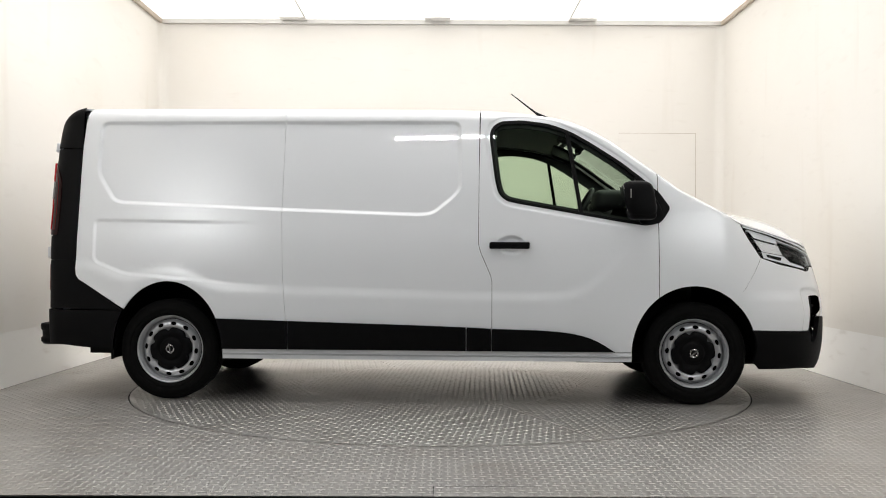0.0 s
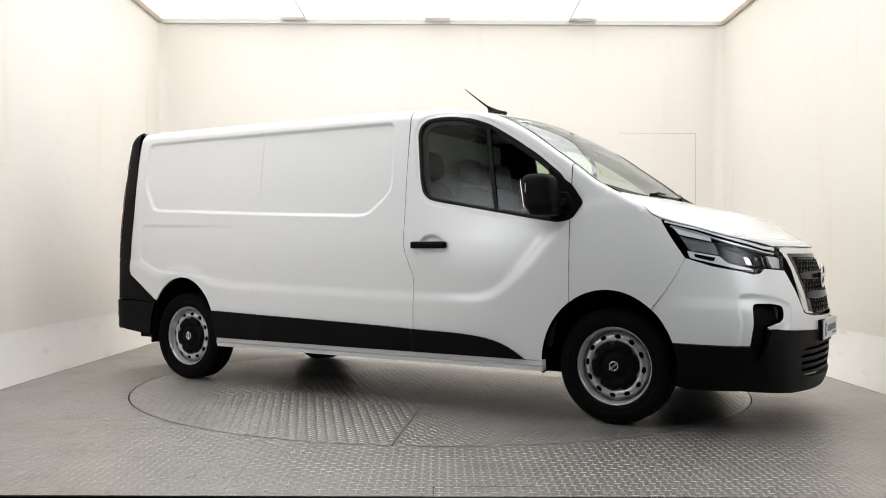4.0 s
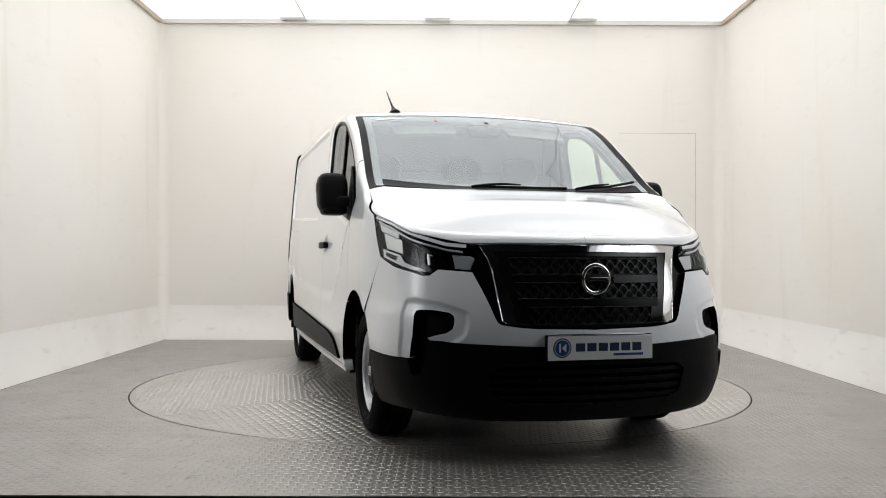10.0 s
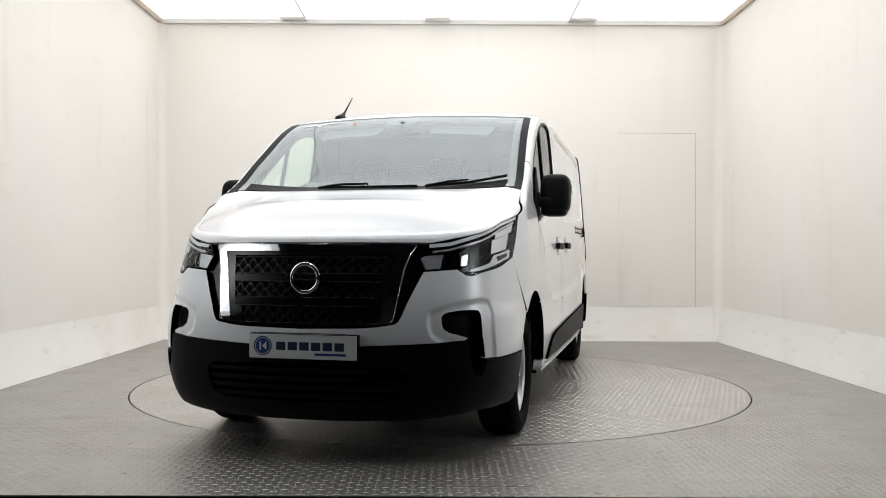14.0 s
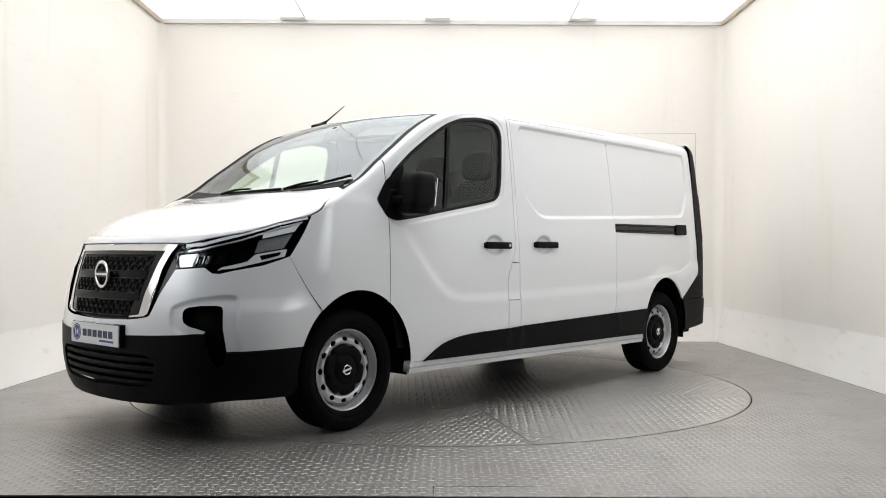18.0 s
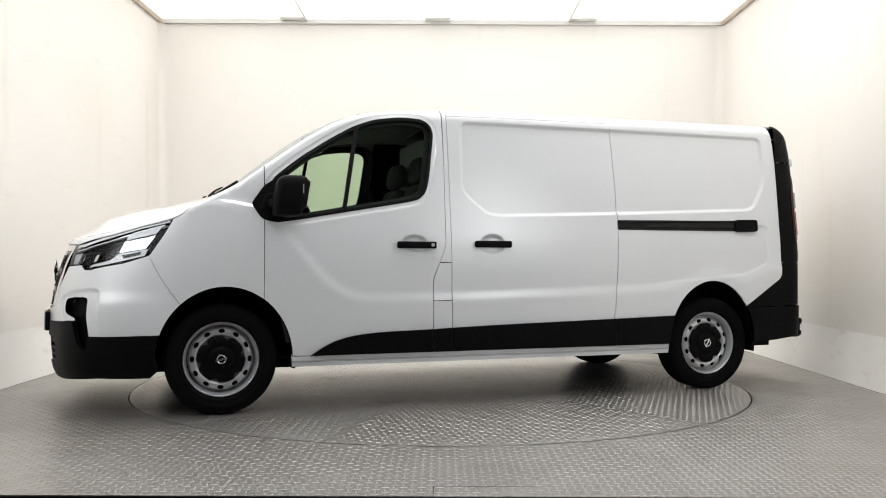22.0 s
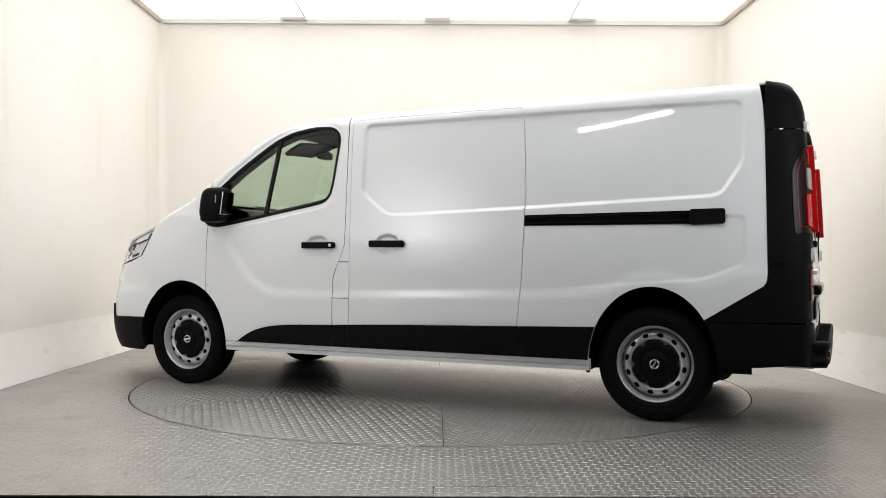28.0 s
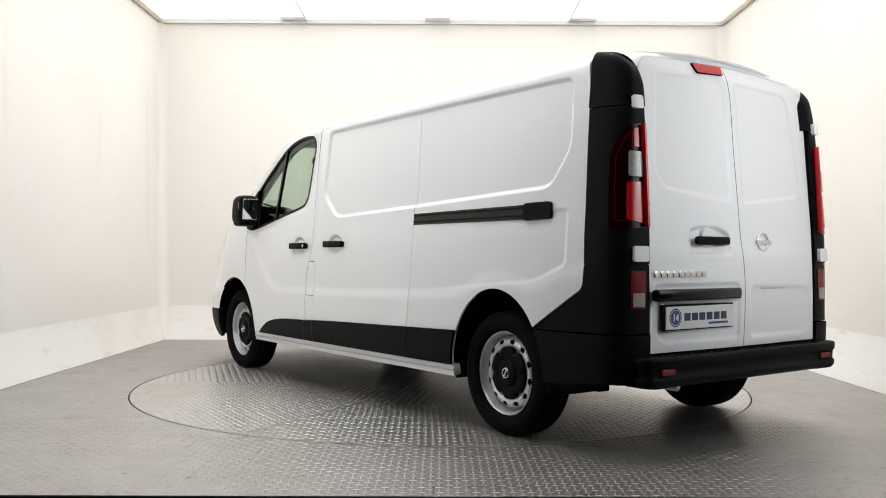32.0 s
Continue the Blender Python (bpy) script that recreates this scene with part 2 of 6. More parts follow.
ROUND = curve((-2.7, 0.085), (0.3, 0.085), (0.7, 0.065), (0.95, 0.045), (1.2, 0.036), (1.6, 0.032), (1.9, 0.03), (2.775, 0.03))
LEAN_F = curve((0.15, 0.09), (0.2, 0.045), (0.25, 0.022), (0.3, 0.012), (0.45, 0.0), (0.6, 0.0), (0.75, 0.015), (0.87, 0.045), (0.95, 0.07), (1.03, 0.10), (1.1, 0.13), (1.2, 0.16), (2, 0.2))
LEAN_R = curve((0.15, 0.03), (0.3, 0.01), (0.6, 0.0), (1.05, 0.002), (1.32, 0.014), (1.55, 0.028), (1.7, 0.040), (1.82, 0.055), (1.92, 0.078), (2.0, 0.11))

# pressed shapes of the side: (loop, depth outwards, ramp)
RECESS = [(0.205, 1.86), (0.208, 1.42), (0.165, 1.365), (0.03, 1.256), (-0.05, 1.244), (-0.98, 1.277), (-2.08, 1.325), (-2.135, 1.345), (-2.235, 1.50), (-2.25, 1.56), (-2.235, 1.868)]
SHOULDER = [(-2.6, 0.93), (-2.25, 0.90), (-2.08, 0.828), (-1.99, 0.812), (-1.885, 0.853), (-1.743, 0.873), (-1.616, 0.849), (-1.48, 0.775), (-1.35, 0.752), (0.27, 0.708), (0.88, 0.708),
            (1.0, 0.735), (1.12, 0.825), (1.3, 1.025), (1.41, 1.16), (1.52, 1.26), (1.7, 1.3), (2.6, 1.3), (2.6, 0.0), (-2.6, 0.0)]


def fillet(pts, r, closed=True, n=5):
    """Rounds the corners of a loop."""
    p = [np.array(q, float) for q in pts]
    out = []
    for i, b in enumerate(p):
        a, c = p[i - 1], p[(i + 1) % len(p)]
        if not closed and i in (0, len(p) - 1):
            out.append(b)
            continue
        la, lc = np.linalg.norm(a - b), np.linalg.norm(c - b)
        d = min(r, la * 0.45, lc * 0.45)
        u, v = b + (a - b) / la * d, b + (c - b) / lc * d
        out += [u * (1 - t) ** 2 + 2 * b * t * (1 - t) + v * t * t for t in np.linspace(0, 1, n)]
    return np.array(out)


def inside(pts, loop):
    x, y = pts[:, 0], pts[:, 1]
    r = np.zeros(len(pts), bool)
    for (x0, y0), (x1, y1) in zip(loop, np.roll(loop, -1, axis=0)):
        if y0 != y1:
            r ^= ((y0 > y) != (y1 > y)) & (x < (x1 - x0) * (y - y0) / (y1 - y0) + x0)
    return r


def distance(pts, loop):
    """Distance to a loop, positive inside."""
    d = np.full(len(pts), 9.0)
    for a, b in zip(loop, np.roll(loop, -1, axis=0)):
        ab = b - a
        t = np.clip(((pts - a) @ ab) / max(ab @ ab, 1e-12), 0, 1)
        d = np.minimum(d, np.hypot(*(pts - a - t[:, None] * ab).T))
    return np.where(inside(pts, loop), d, -d)


HOLLOW = [(-2.258, 1.205), (-2.258, 0.93), (-2.04, 0.845), (-1.0, 0.76), (0.2, 0.74), (0.2, 0.95), (-0.5, 1.16), (-1.3, 1.188)]
CUP = [(0.547 + 0.082 * math.cos(a), 1.043 + 0.056 * math.sin(a)) for a in np.linspace(0, 2 * math.pi, 28, endpoint=False)]
CUP_SLIDE = [(x - 0.545, z + 0.008) for x, z in CUP]
ALL_S = (9.0, 10.0)
# loop, depth outwards, ramp, and the stretch of s over which it fades out
PRESSED = [(fillet(RECESS, 0.05), -0.017, 0.013, ALL_S), (fillet(SHOULDER, 0.09), 0.009, 0.04, ALL_S), (fillet(HOLLOW, 0.04), -0.006, 0.014, (-1.9, -1.0)),
           (np.array(CUP), -0.016, 0.016, ALL_S)]
PRESSED_LEFT = PRESSED + [(np.array(CUP_SLIDE), -0.016, 0.016, ALL_S)]


def q_top(s):
    """Where the side has rolled over to level."""
    xr = np.interp(s, DS, DP[:, 0])
    return EDGE(xr) + ROUND(xr) * (math.pi / 2 - 1)


def base(s, q, pressed=()):
    s, q = np.asarray(s, float), np.asarray(q, float)
    xr, yr = np.interp(s, DS, DP[:, 0]), np.interp(s, DS, DP[:, 1])
    e = 0.004
    tx = np.interp(s + e, DS, DP[:, 0]) - np.interp(s - e, DS, DP[:, 0])
    ty = np.interp(s + e, DS, DP[:, 1]) - np.interp(s - e, DS, DP[:, 1])
    n = np.hypot(tx, ty)
    nx, ny = -ty / n, tx / n
    ze, r = EDGE(xr), ROUND(xr)
    phi = np.clip((q - ze + r) / r, 0, math.pi / 2)
    z = np.where(q < ze - r, q, ze - r + r * np.sin(phi))
    wf, wr = smooth(1.75, 2.6, xr), smooth(-2.35, -2.57, xr)
    stay = smooth(0.875, 0.72, yr) * (xr < 0)
    y = yr * (1 + (WIDTH(z) / 0.957 - 1) * (1 - 0.95 * stay)) * (1 + (NOSE_WIDTH(z) - 1) * smooth(1.9, 2.4, xr))
    y -= 0.016 * smooth(0.4, 1.4, xr) * smooth(1.2, 1.75, z) * np.where(xr < 2, 1, 0)
    x = xr - LEAN_F(z) * wf + LEAN_R(z) * wr
    k = -r * (1 - np.cos(phi))
    if len(pressed):
        sq = np.stack([s.ravel(), q.ravel()], 1)
        for loop, depth, ramp, fade in pressed:
            k = k + depth * smooth(-ramp, ramp, distance(sq, loop)).reshape(s.shape) * smooth(2.2, 1.9, xr) * (1 - smooth(*fade, s))
    return np.stack([x + nx * k, y + ny * k, z], -1)


def side_map(s, q, d=0.0, pressed=PRESSED):
    """Points and outward normals of the left side; d: depth below the surface."""
    s, q = np.asarray(s, float), np.asarray(q, float)
    e = 0.003
    a = base(s + e, q, pressed) - base(s - e, q, pressed)
    b = base(s, q + e, pressed) - base(s, q - e, pressed)
    n = np.cross(b, a)
    n /= np.linalg.norm(n, axis=-1, keepdims=True) + 1e-12
    return base(s, q, pressed) - n * d, n


def left_map(s, q, d=0.0):
    return side_map(s, q, d, PRESSED_LEFT)


def plain_map(s, q, d=0.0):
    return side_map(s, q, d, ())


def s_of(x=None, y=None, z=0.8):
    """The s at which the surface has that x (along the side) or that y (round the nose), at height z."""
    ss = np.linspace(-2.2, S1, 900) if y is None else np.linspace(np.interp(2.1, DP[:, 0], DS), S1, 500)
    p = base(ss, np.full_like(ss, z))
    return float(np.interp(x, p[:, 0], ss)) if y is None else float(np.interp(-y, -p[:, 1], ss))


def X(x, z):
    return (s_of(x=x, z=z), z)


def Y(y, z):
    return (s_of(y=y, z=z), z)


FLARE = fillet([Y(0.585, 0.712), Y(0.64, 0.735), Y(0.704, 0.755), Y(0.80, 0.773), Y(0.835, 0.764), Y(0.853, 0.715), Y(0.864, 0.60), Y(0.868, 0.40), Y(0.70, 0.40), Y(0.66, 0.56), Y(0.60, 0.60), Y(0.585, 0.66)], 0.02)


def bumper_map(s, q, d=0.0):
    """The nose with a flared hollow round the side pocket."""
    def f(s, q):
        P, n = plain_map(s, q, 0.0)
        k = -0.010 * smooth(-0.006, 0.020, distance(np.stack([s.ravel(), q.ravel()], 1), FLARE)).reshape(s.shape)
        return P + n * k[..., None]
    s, q = np.asarray(s, float), np.asarray(q, float)
    e = 0.003
    n = np.cross(f(s, q + e) - f(s, q - e), f(s + e, q) - f(s - e, q))
    n /= np.linalg.norm(n, axis=-1, keepdims=True) + 1e-12
    return f(s, q) - n * d, n


def ribbon(pts, w):
    """A strip of width w along a line on the surface."""
    p = np.array(pts, float)
    t = np.gradient(p, axis=0)
    t /= np.linalg.norm(t, axis=1, keepdims=True)
    n = np.stack([-t[:, 1], t[:, 0]], 1) * w / 2
    return np.vstack([p + n, (p - n)[::-1]])


# edge between side and top
_bs = np.linspace(-2.3, S1, 700)
_bd = base(_bs, q_top(_bs))
_bd[:, 0] = np.maximum.accumulate(_bd[:, 0])
CROWN = curve((-2.7, 0.052), (0.3, 0.045), (0.9, 0.045), (1.2, 0.05), (1.5, 0.035), (1.72, 0.0), (1.9, 0.055), (2.1, 0.101), (2.25, 0.117), (2.4, 0.104), (2.5, 0.056), (2.57, 0.024), (2.61, 0.004), (2.6265, 0.0))


def half_width(x):
    return np.interp(x, _bd[:, 0], _bd[:, 1])


def top_map(x, y, d=0.0):
    def f(x, y):
        w = np.maximum(half_width(x), 0.02)
        return np.stack([x, y, np.interp(x, _bd[:, 0], _bd[:, 2]) + CROWN(x) * (1 - np.clip(np.abs(y) / w, 0, 1) ** (2 + 1.3 * smooth(1.7, 2.0, x)))], -1)
    x, y = np.asarray(x, float), np.asarray(y, float)
    e = 0.004
    xn = np.minimum(x, 2.60)
    yn = np.clip(y, -half_width(xn) + e, half_width(xn) - e)
    n = np.cross(f(xn + e, yn) - f(xn - e, yn), f(xn, yn + e) - f(xn, yn - e))
    n /= np.linalg.norm(n, axis=-1, keepdims=True) + 1e-12
    return f(x, y) - n * d, n


DOOR_X = curve((0.3, -2.60), (0.5, -2.618), (0.8, -2.63), (0.98, -2.622), (1.05, -2.61), (1.3, -2.592), (1.6, -2.568), (1.8, -2.552), (1.9, -2.535), (1.95, -2.515), (2.0, -2.492), (2.04, -2.455))
DOOR_PRESS = [(fillet(l, r), d, w) for l, r, d, w in (
    ([(0.03, 1.905), (0.555, 1.885), (0.612, 1.42), (0.55, 1.315), (0.03, 1.262)], 0.05, -0.006, 0.014),
    ([(-0.075, 1.905), (-0.555, 1.885), (-0.618, 1.40), (-0.585, 1.312), (-0.075, 1.258)], 0.05, -0.006, 0.014),
    ([(0.02, 0.835), (0.655, 0.835), (0.67, 0.62), (0.60, 0.555), (0.02, 0.555)], 0.04, -0.008, 0.014),
    ([(-0.08, 0.82), (-0.60, 0.805), (-0.655, 0.78), (-0.665, 0.60), (-0.60, 0.555), (-0.08, 0.555)], 0.04, -0.007, 0.016),
    ([(0.075, 0.985), (0.07, 1.085), (0.16, 1.12), (0.30, 1.12), (0.385, 1.105), (0.39, 0.99)], 0.03, -0.016, 0.012))]


def rear_map(y, z, d=0.0):
    """Rear doors; y to the van's left."""
    def f(y, z):
        edge = base(np.full_like(z, S0 + 0.003), np.minimum(z, 1.86))
        yn = np.clip(np.abs(y) / edge[..., 1], 0, 1.02)
        x = DOOR_X(z) + (edge[..., 0] - DOOR_X(z)) * yn ** 5 + 0.03 * yn ** 2 * (1 - yn ** 3)
        yz = np.stack([y.ravel(), z.ravel()], 1)
        for loop, depth, ramp in DOOR_PRESS:
            x = x - depth * smooth(-ramp, ramp, distance(yz, loop)).reshape(y.shape)
        return np.stack([x + 0.018 * smooth(0.65, 1.6, z), y, z], -1)
    y, z = np.asarray(y, float), np.asarray(z, float)
    e = 0.003
    n = np.cross(f(y, z + e) - f(y, z - e), f(y + e, z) - f(y - e, z))
    n /= np.linalg.norm(n, axis=-1, keepdims=True) + 1e-12
    return f(y, z) - n * d, n


def densify(loop, step):
    out = []
    for a, b in zip(loop, np.roll(loop, -1, axis=0)):
        k = max(1, int(math.ceil(np.linalg.norm(b - a) / step)))
        out += [a + (b - a) * i / k for i in range(k)]
    return np.array(out)


def shrink(loop, w):
    """Moves a loop inwards by w."""
    p = np.array(loop, float)
    area = 0.5 * np.sum(p[:, 0] * np.roll(p[:, 1], -1) - np.roll(p[:, 0], -1) * p[:, 1])
    t = np.roll(p, -1, axis=0) - p
    t /= np.linalg.norm(t, axis=1, keepdims=True) + 1e-12
    n = np.stack([-t[:, 1], t[:, 0]], 1) * (1 if area > 0 else -1)
    v = n + np.roll(n, 1, axis=0)
    v /= np.maximum((v * n).sum(1, keepdims=True), 0.5)
    return p + v * w


def mesh_normals(name, verts, normals, faces, material, parent, label=""):
    me = bpy.data.meshes.new(name)
    me.from_pydata(verts.tolist(), [], faces)
    me.shade_smooth()
    me.normals_split_custom_set_from_vertices(normals.tolist())
    me.materials.append(material)
    ob = new(name, me)
    ob.parent = parent
    if label:
        ob["label"] = label
    return ob


def sheet(name, loop, fmap, material, parent, label="", holes=(), step=0.04, thick=0.012, d=0.0, gap=0.0022, side=1, extra=(), more=None):
    """A panel with thickness: the loop, in the surface's own two coordinates, less the holes, laid on the surface fmap. side -1 mirrors it.
    more: a second (loop, fmap) that makes one panel with the first."""
    todo = [(loop, fmap, holes)] + ([(*more, ())] if more else [])
    V, N, F, base_i = [], [], [], 0
    for lp, fm, hs in todo:
        rings = [densify(shrink(np.array(lp, float), gap), step * 0.7)] + [densify(shrink(np.array(h, float), -gap), step * 0.7) for h in hs]
        outer = rings[0]
        lo, hi = outer.min(0), outer.max(0)
        gx, gy = np.meshgrid(np.arange(lo[0] + step / 2, hi[0], step), np.arange(lo[1] + step / 2, hi[1], step))
        g = np.stack([gx.ravel(), gy.ravel()], 1)
        for e in extra:
            e = densify(np.array(e, float), step * 0.5)
            g = np.vstack([g] + [shrink(e, w) for w in (-0.03, -0.016, -0.008, 0, 0.008, 0.016, 0.03)])
        keep = distance(g, outer) > step * 0.3
        for h in rings[1:]:
            keep &= distance(g, h) < -step * 0.3
        g = g[keep]
        pts, edges = [], []
        for r in rings:
            k = len(pts)
            pts += [Vector(p) for p in r]
            edges += [(k + i, k + (i + 1) % len(r)) for i in range(len(r))]
        pts += [Vector(p) for p in g]
        v2, _, tri, *_ = delaunay_2d_cdt(pts, edges, [], 0, 1e-6)
        v2 = np.array([tuple(v) for v in v2])
        tri = np.array([t for t in tri if len(t) == 3])
        c = v2[tri].mean(1)
        ok = inside(c, outer)
        for h in rings[1:]:
            ok &= ~inside(c, h)
        tri = tri[ok]
        P, n = fm(v2[:, 0], v2[:, 1], d)
        fn = np.cross(P[tri[:, 1]] - P[tri[:, 0]], P[tri[:, 2]] - P[tri[:, 0]])
        flip = (fn * n[tri[:, 0]]).sum(1) < 0
        tri[flip] = tri[flip][:, ::-1]
        V.append(P), N.append(n)
        F += (tri + base_i).tolist()
        base_i += len(P)
        for ri, r in enumerate(rings):
            A, n = fm(r[:, 0], r[:, 1], d)
            Bk, _ = fm(r[:, 0], r[:, 1], d + thick)
            t = np.roll(A, -1, axis=0) - np.roll(A, 1, axis=0)
            rn = np.cross(t, n)
            rn /= np.linalg.norm(rn, axis=1, keepdims=True) + 1e-12
            inn = shrink(r, 0.002 if ri == 0 else -0.002)
            toward = fm(inn[:, 0], inn[:, 1], d)[0] - A
            rn *= np.where((rn * toward).sum(1) > 0, -1.0, 1.0)[:, None]
            k = len(r)
            V += [A, Bk]
            N += [rn, rn]
            for i in range(k):
                j = (i + 1) % k
                F.append((base_i + i, base_i + j, base_i + k + j, base_i + k + i))
            base_i += 2 * k
    V, N = np.vstack(V), np.vstack(N)
    if side < 0:
        V[:, 1] *= -1
        N[:, 1] *= -1
        F = [f[::-1] for f in F]
    return mesh_normals(name, V, N, F, material, parent, label)


def along(f, a, b, n):
    return [(v, float(f(v))) for v in np.linspace(a, b, n)]


def arch(cx, rx, rz, a0, a1, n=24, cz=0.335):
    """Points of a wheel arch from angle a0 to a1, in degrees from straight forward, over the top."""
    return [(cx + rx * math.cos(radians(a)), cz + rz * math.sin(radians(a))) for a in np.linspace(a0, a1, n)]

# ---- materials of the van ----
GLOSSBLACK = mat("gloss black trim", (0.005, 0.005, 0.0055), 0.10, coat=0.0, spec=0.35)
PIANO = mat("piano black bar", (0.004, 0.004, 0.0045), 0.2, spec=0.12)
CHROME = mat("chrome", (0.82, 0.82, 0.83), 0.06, metal=1.0)
SATIN = mat("satin grille black", (0.010, 0.010, 0.0105), 0.3, spec=0.25)
SILVER = mat("silver wheel paint", (0.57, 0.58, 0.60), 0.34, metal=0.6, vary=0.05, vscale=20)
RUBBER = mat("tyre rubber", (0.006, 0.006, 0.006), 0.75, spec=0.06, vary=0.2, vscale=40, bump=0.3, bscale=300)
SEAL = mat("black rubber seal", (0.006, 0.006, 0.006), 0.4, spec=0.2)
UNDER = mat("dark underbody", (0.006, 0.006, 0.006), 0.8, spec=0.1, vary=0.3, vscale=8)
CLOTH = mat("charcoal seat cloth", (0.05, 0.05, 0.052), 0.95, vary=0.2, vscale=25)
DASH = mat("dark dashboard plastic", (0.03, 0.03, 0.032), 0.6, vary=0.12, vscale=30)
LINING = mat("grey headlining", (0.30, 0.30, 0.294), 0.95, vary=0.08)
LIGHTGREY = mat("silvered lamp reflector", (0.62, 0.64, 0.67), 0.28, metal=0.55)
BRIGHT = mat("bright lamp reflector", (0.80, 0.82, 0.85), 0.22, metal=0.8)
WHITEBAR = mat("white light guide", (0.86, 0.87, 0.89), 0.2, coat=0.5)
REDLENS = mat("red lamp lens", (0.52, 0.008, 0.012), 0.12, coat=0.4, vary=0.25, vscale=30)
DARKRED = mat("dark red lamp lens", (0.014, 0.0008, 0.0015), 0.2, spec=0.2)
DARKLENS = mat("dull red reflector", (0.15, 0.005, 0.008), 0.25)
CLEARLENS = mat("clear lamp lens", (0.30, 0.29, 0.285), 0.2, coat=0.5, vary=0.35, vscale=60)
PLATEWHITE = mat("plate white", (0.72, 0.73, 0.74), 0.3, vary=0.03)
PLATEBLUE = mat("plate blue", (0.03, 0.06, 0.22), 0.35)
PLATENAVY = mat("plate navy", (0.025, 0.035, 0.075), 0.35)
STICKER = mat("pale sticker", (0.75, 0.78, 0.8), 0.5)
MIRROR = mat("mirror glass", (0.85, 0.86, 0.87), 0.02, metal=1.0)


def glass_mat(name, tint, rough=0.0, low=0.04):
    """Thin tinted pane: clear straight through, with a mirror gloss."""
    m = bpy.data.materials.new(name)
    m.use_nodes = True
    nt = m.node_tree
    nt.nodes.clear()
    out = nt.nodes.new("ShaderNodeOutputMaterial")
    tr = nt.nodes.new("ShaderNodeBsdfTransparent")
    tr.inputs[0].default_value = (*tint, 1)
    gl = nt.nodes.new("ShaderNodeBsdfGlossy")
    gl.inputs["Color"].default_value = (0.92, 0.965, 1.0, 1)
    gl.inputs["Roughness"].default_value = rough
    lw = nt.nodes.new("ShaderNodeLayerWeight")
    lw.inputs["Blend"].default_value = 0.5
    power = nt.nodes.new("ShaderNodeMath")
    power.operation = "POWER"
    power.inputs[1].default_value = 5.0
    gloss = nt.nodes.new("ShaderNodeMapRange")
    gloss.inputs[3].default_value, gloss.inputs[4].default_value = low, 0.9
    nt.links.new(lw.outputs["Facing"], power.inputs[0])
    nt.links.new(power.outputs[0], gloss.inputs[0])
    mix = nt.nodes.new("ShaderNodeMixShader")
    nt.links.new(gloss.outputs[0], mix.inputs[0])
    nt.links.new(tr.outputs[0], mix.inputs[1])
    nt.links.new(gl.outputs[0], mix.inputs[2])
    nt.links.new(mix.outputs[0], out.inputs[0])
    return m


FRIT = mat("dark glass print", (0.02, 0.02, 0.021), 0.5, vary=0.1, vscale=30)
SIDEGLASS = glass_mat("green tinted side glass", (0.70, 0.80, 0.68))
SCREEN = glass_mat("green tinted windscreen glass", (0.72, 0.80, 0.74), low=0.15)
LAMPGLASS = glass_mat("clear lamp cover", (0.93, 0.94, 0.95), low=0.02)

# ---- the van ----
def rod(name, pts, r0, r1, material, parent, label="", n=8):
    bm = bmesh.new()
    rows = []
    P = [Vector(p) for p in pts]
    for i, p in enumerate(P):
        t = (P[min(i + 1, len(P) - 1)] - P[max(i - 1, 0)]).normalized()
        u = t.orthogonal().normalized()
        v = t.cross(u)
        r = r0 + (r1 - r0) * i / (len(P) - 1)
        rows.append([bm.verts.new(p + (u * math.cos(2 * math.pi * k / n) + v * math.sin(2 * math.pi * k / n)) * r) for k in range(n)])
    for a, b in zip(rows, rows[1:]):
        for k in range(n):
            try:
                bm.faces.new((a[k], a[(k + 1) % n], b[(k + 1) % n], b[k]))
            except ValueError:
                pass
    bm.faces.new(rows[0])
    bm.faces.new(rows[-1])
    return part(name, bm, material, parent, label, smooth=True)


van = tagged(new("van"), "white panel van with black plastic lower trim standing on the turntable", "van")
ARCH_F, ARCH_R = (1.735, 0.405, 0.446), (-1.742, 0.372, 0.46)
SILL_Z = 0.348


def arch_x(a, z, sign):
    """x of an arch's edge at height z."""
    k = (z - 0.335) / a[2]
    return a[0] + sign * a[1] * math.sqrt(max(0.0, 1 - k * k))


def arch_z(a, x):
    return 0.335 + a[2] * math.sqrt(max(0.0, 1 - ((x - a[0]) / a[1]) ** 2))


def arch_between(a, xa, xb, n=20):
    """Points on an arch's edge from xa to xb."""
    aa, ab = (math.degrees(math.acos(max(-1, min(1, (x - a[0]) / a[1])))) for x in (xa, xb))
    return arch(*a, aa, ab, n)


CAPLINE = [(-2.351, 1.845), (-2.364, 1.701), (-2.373, 1.395), (-2.382, 1.051), (-2.384, 0.875), (-2.379, 0.835), (-2.361, 0.806), (-2.325, 0.785)]
CAP_END = (-2.046, arch_z(ARCH_R, -2.046))
WINDOW = fillet([(0.408, 1.77), (0.424, 1.825), (0.475, 1.860), (0.62, 1.868), (0.80, 1.842), (0.936, 1.792), (1.084, 1.706), (1.269, 1.585), (1.44, 1.448), (1.475, 1.36), (1.462, 1.176),
                 (1.27, 1.204), (0.9, 1.270), (0.60, 1.323), (0.515, 1.342), (0.468, 1.385), (0.446, 1.47)], 0.05)
DOOR_REAR = [(0.419, SILL_Z), (0.419, 0.80), (0.411, 0.842), (0.345, 0.995), (0.330, 1.05), (0.333, 1.542)]
SURROUND = shrink(WINDOW, -0.034)
for pressed_list in (PRESSED, PRESSED_LEFT):
    pressed_list.append((SURROUND, -0.006, 0.009, ALL_S))
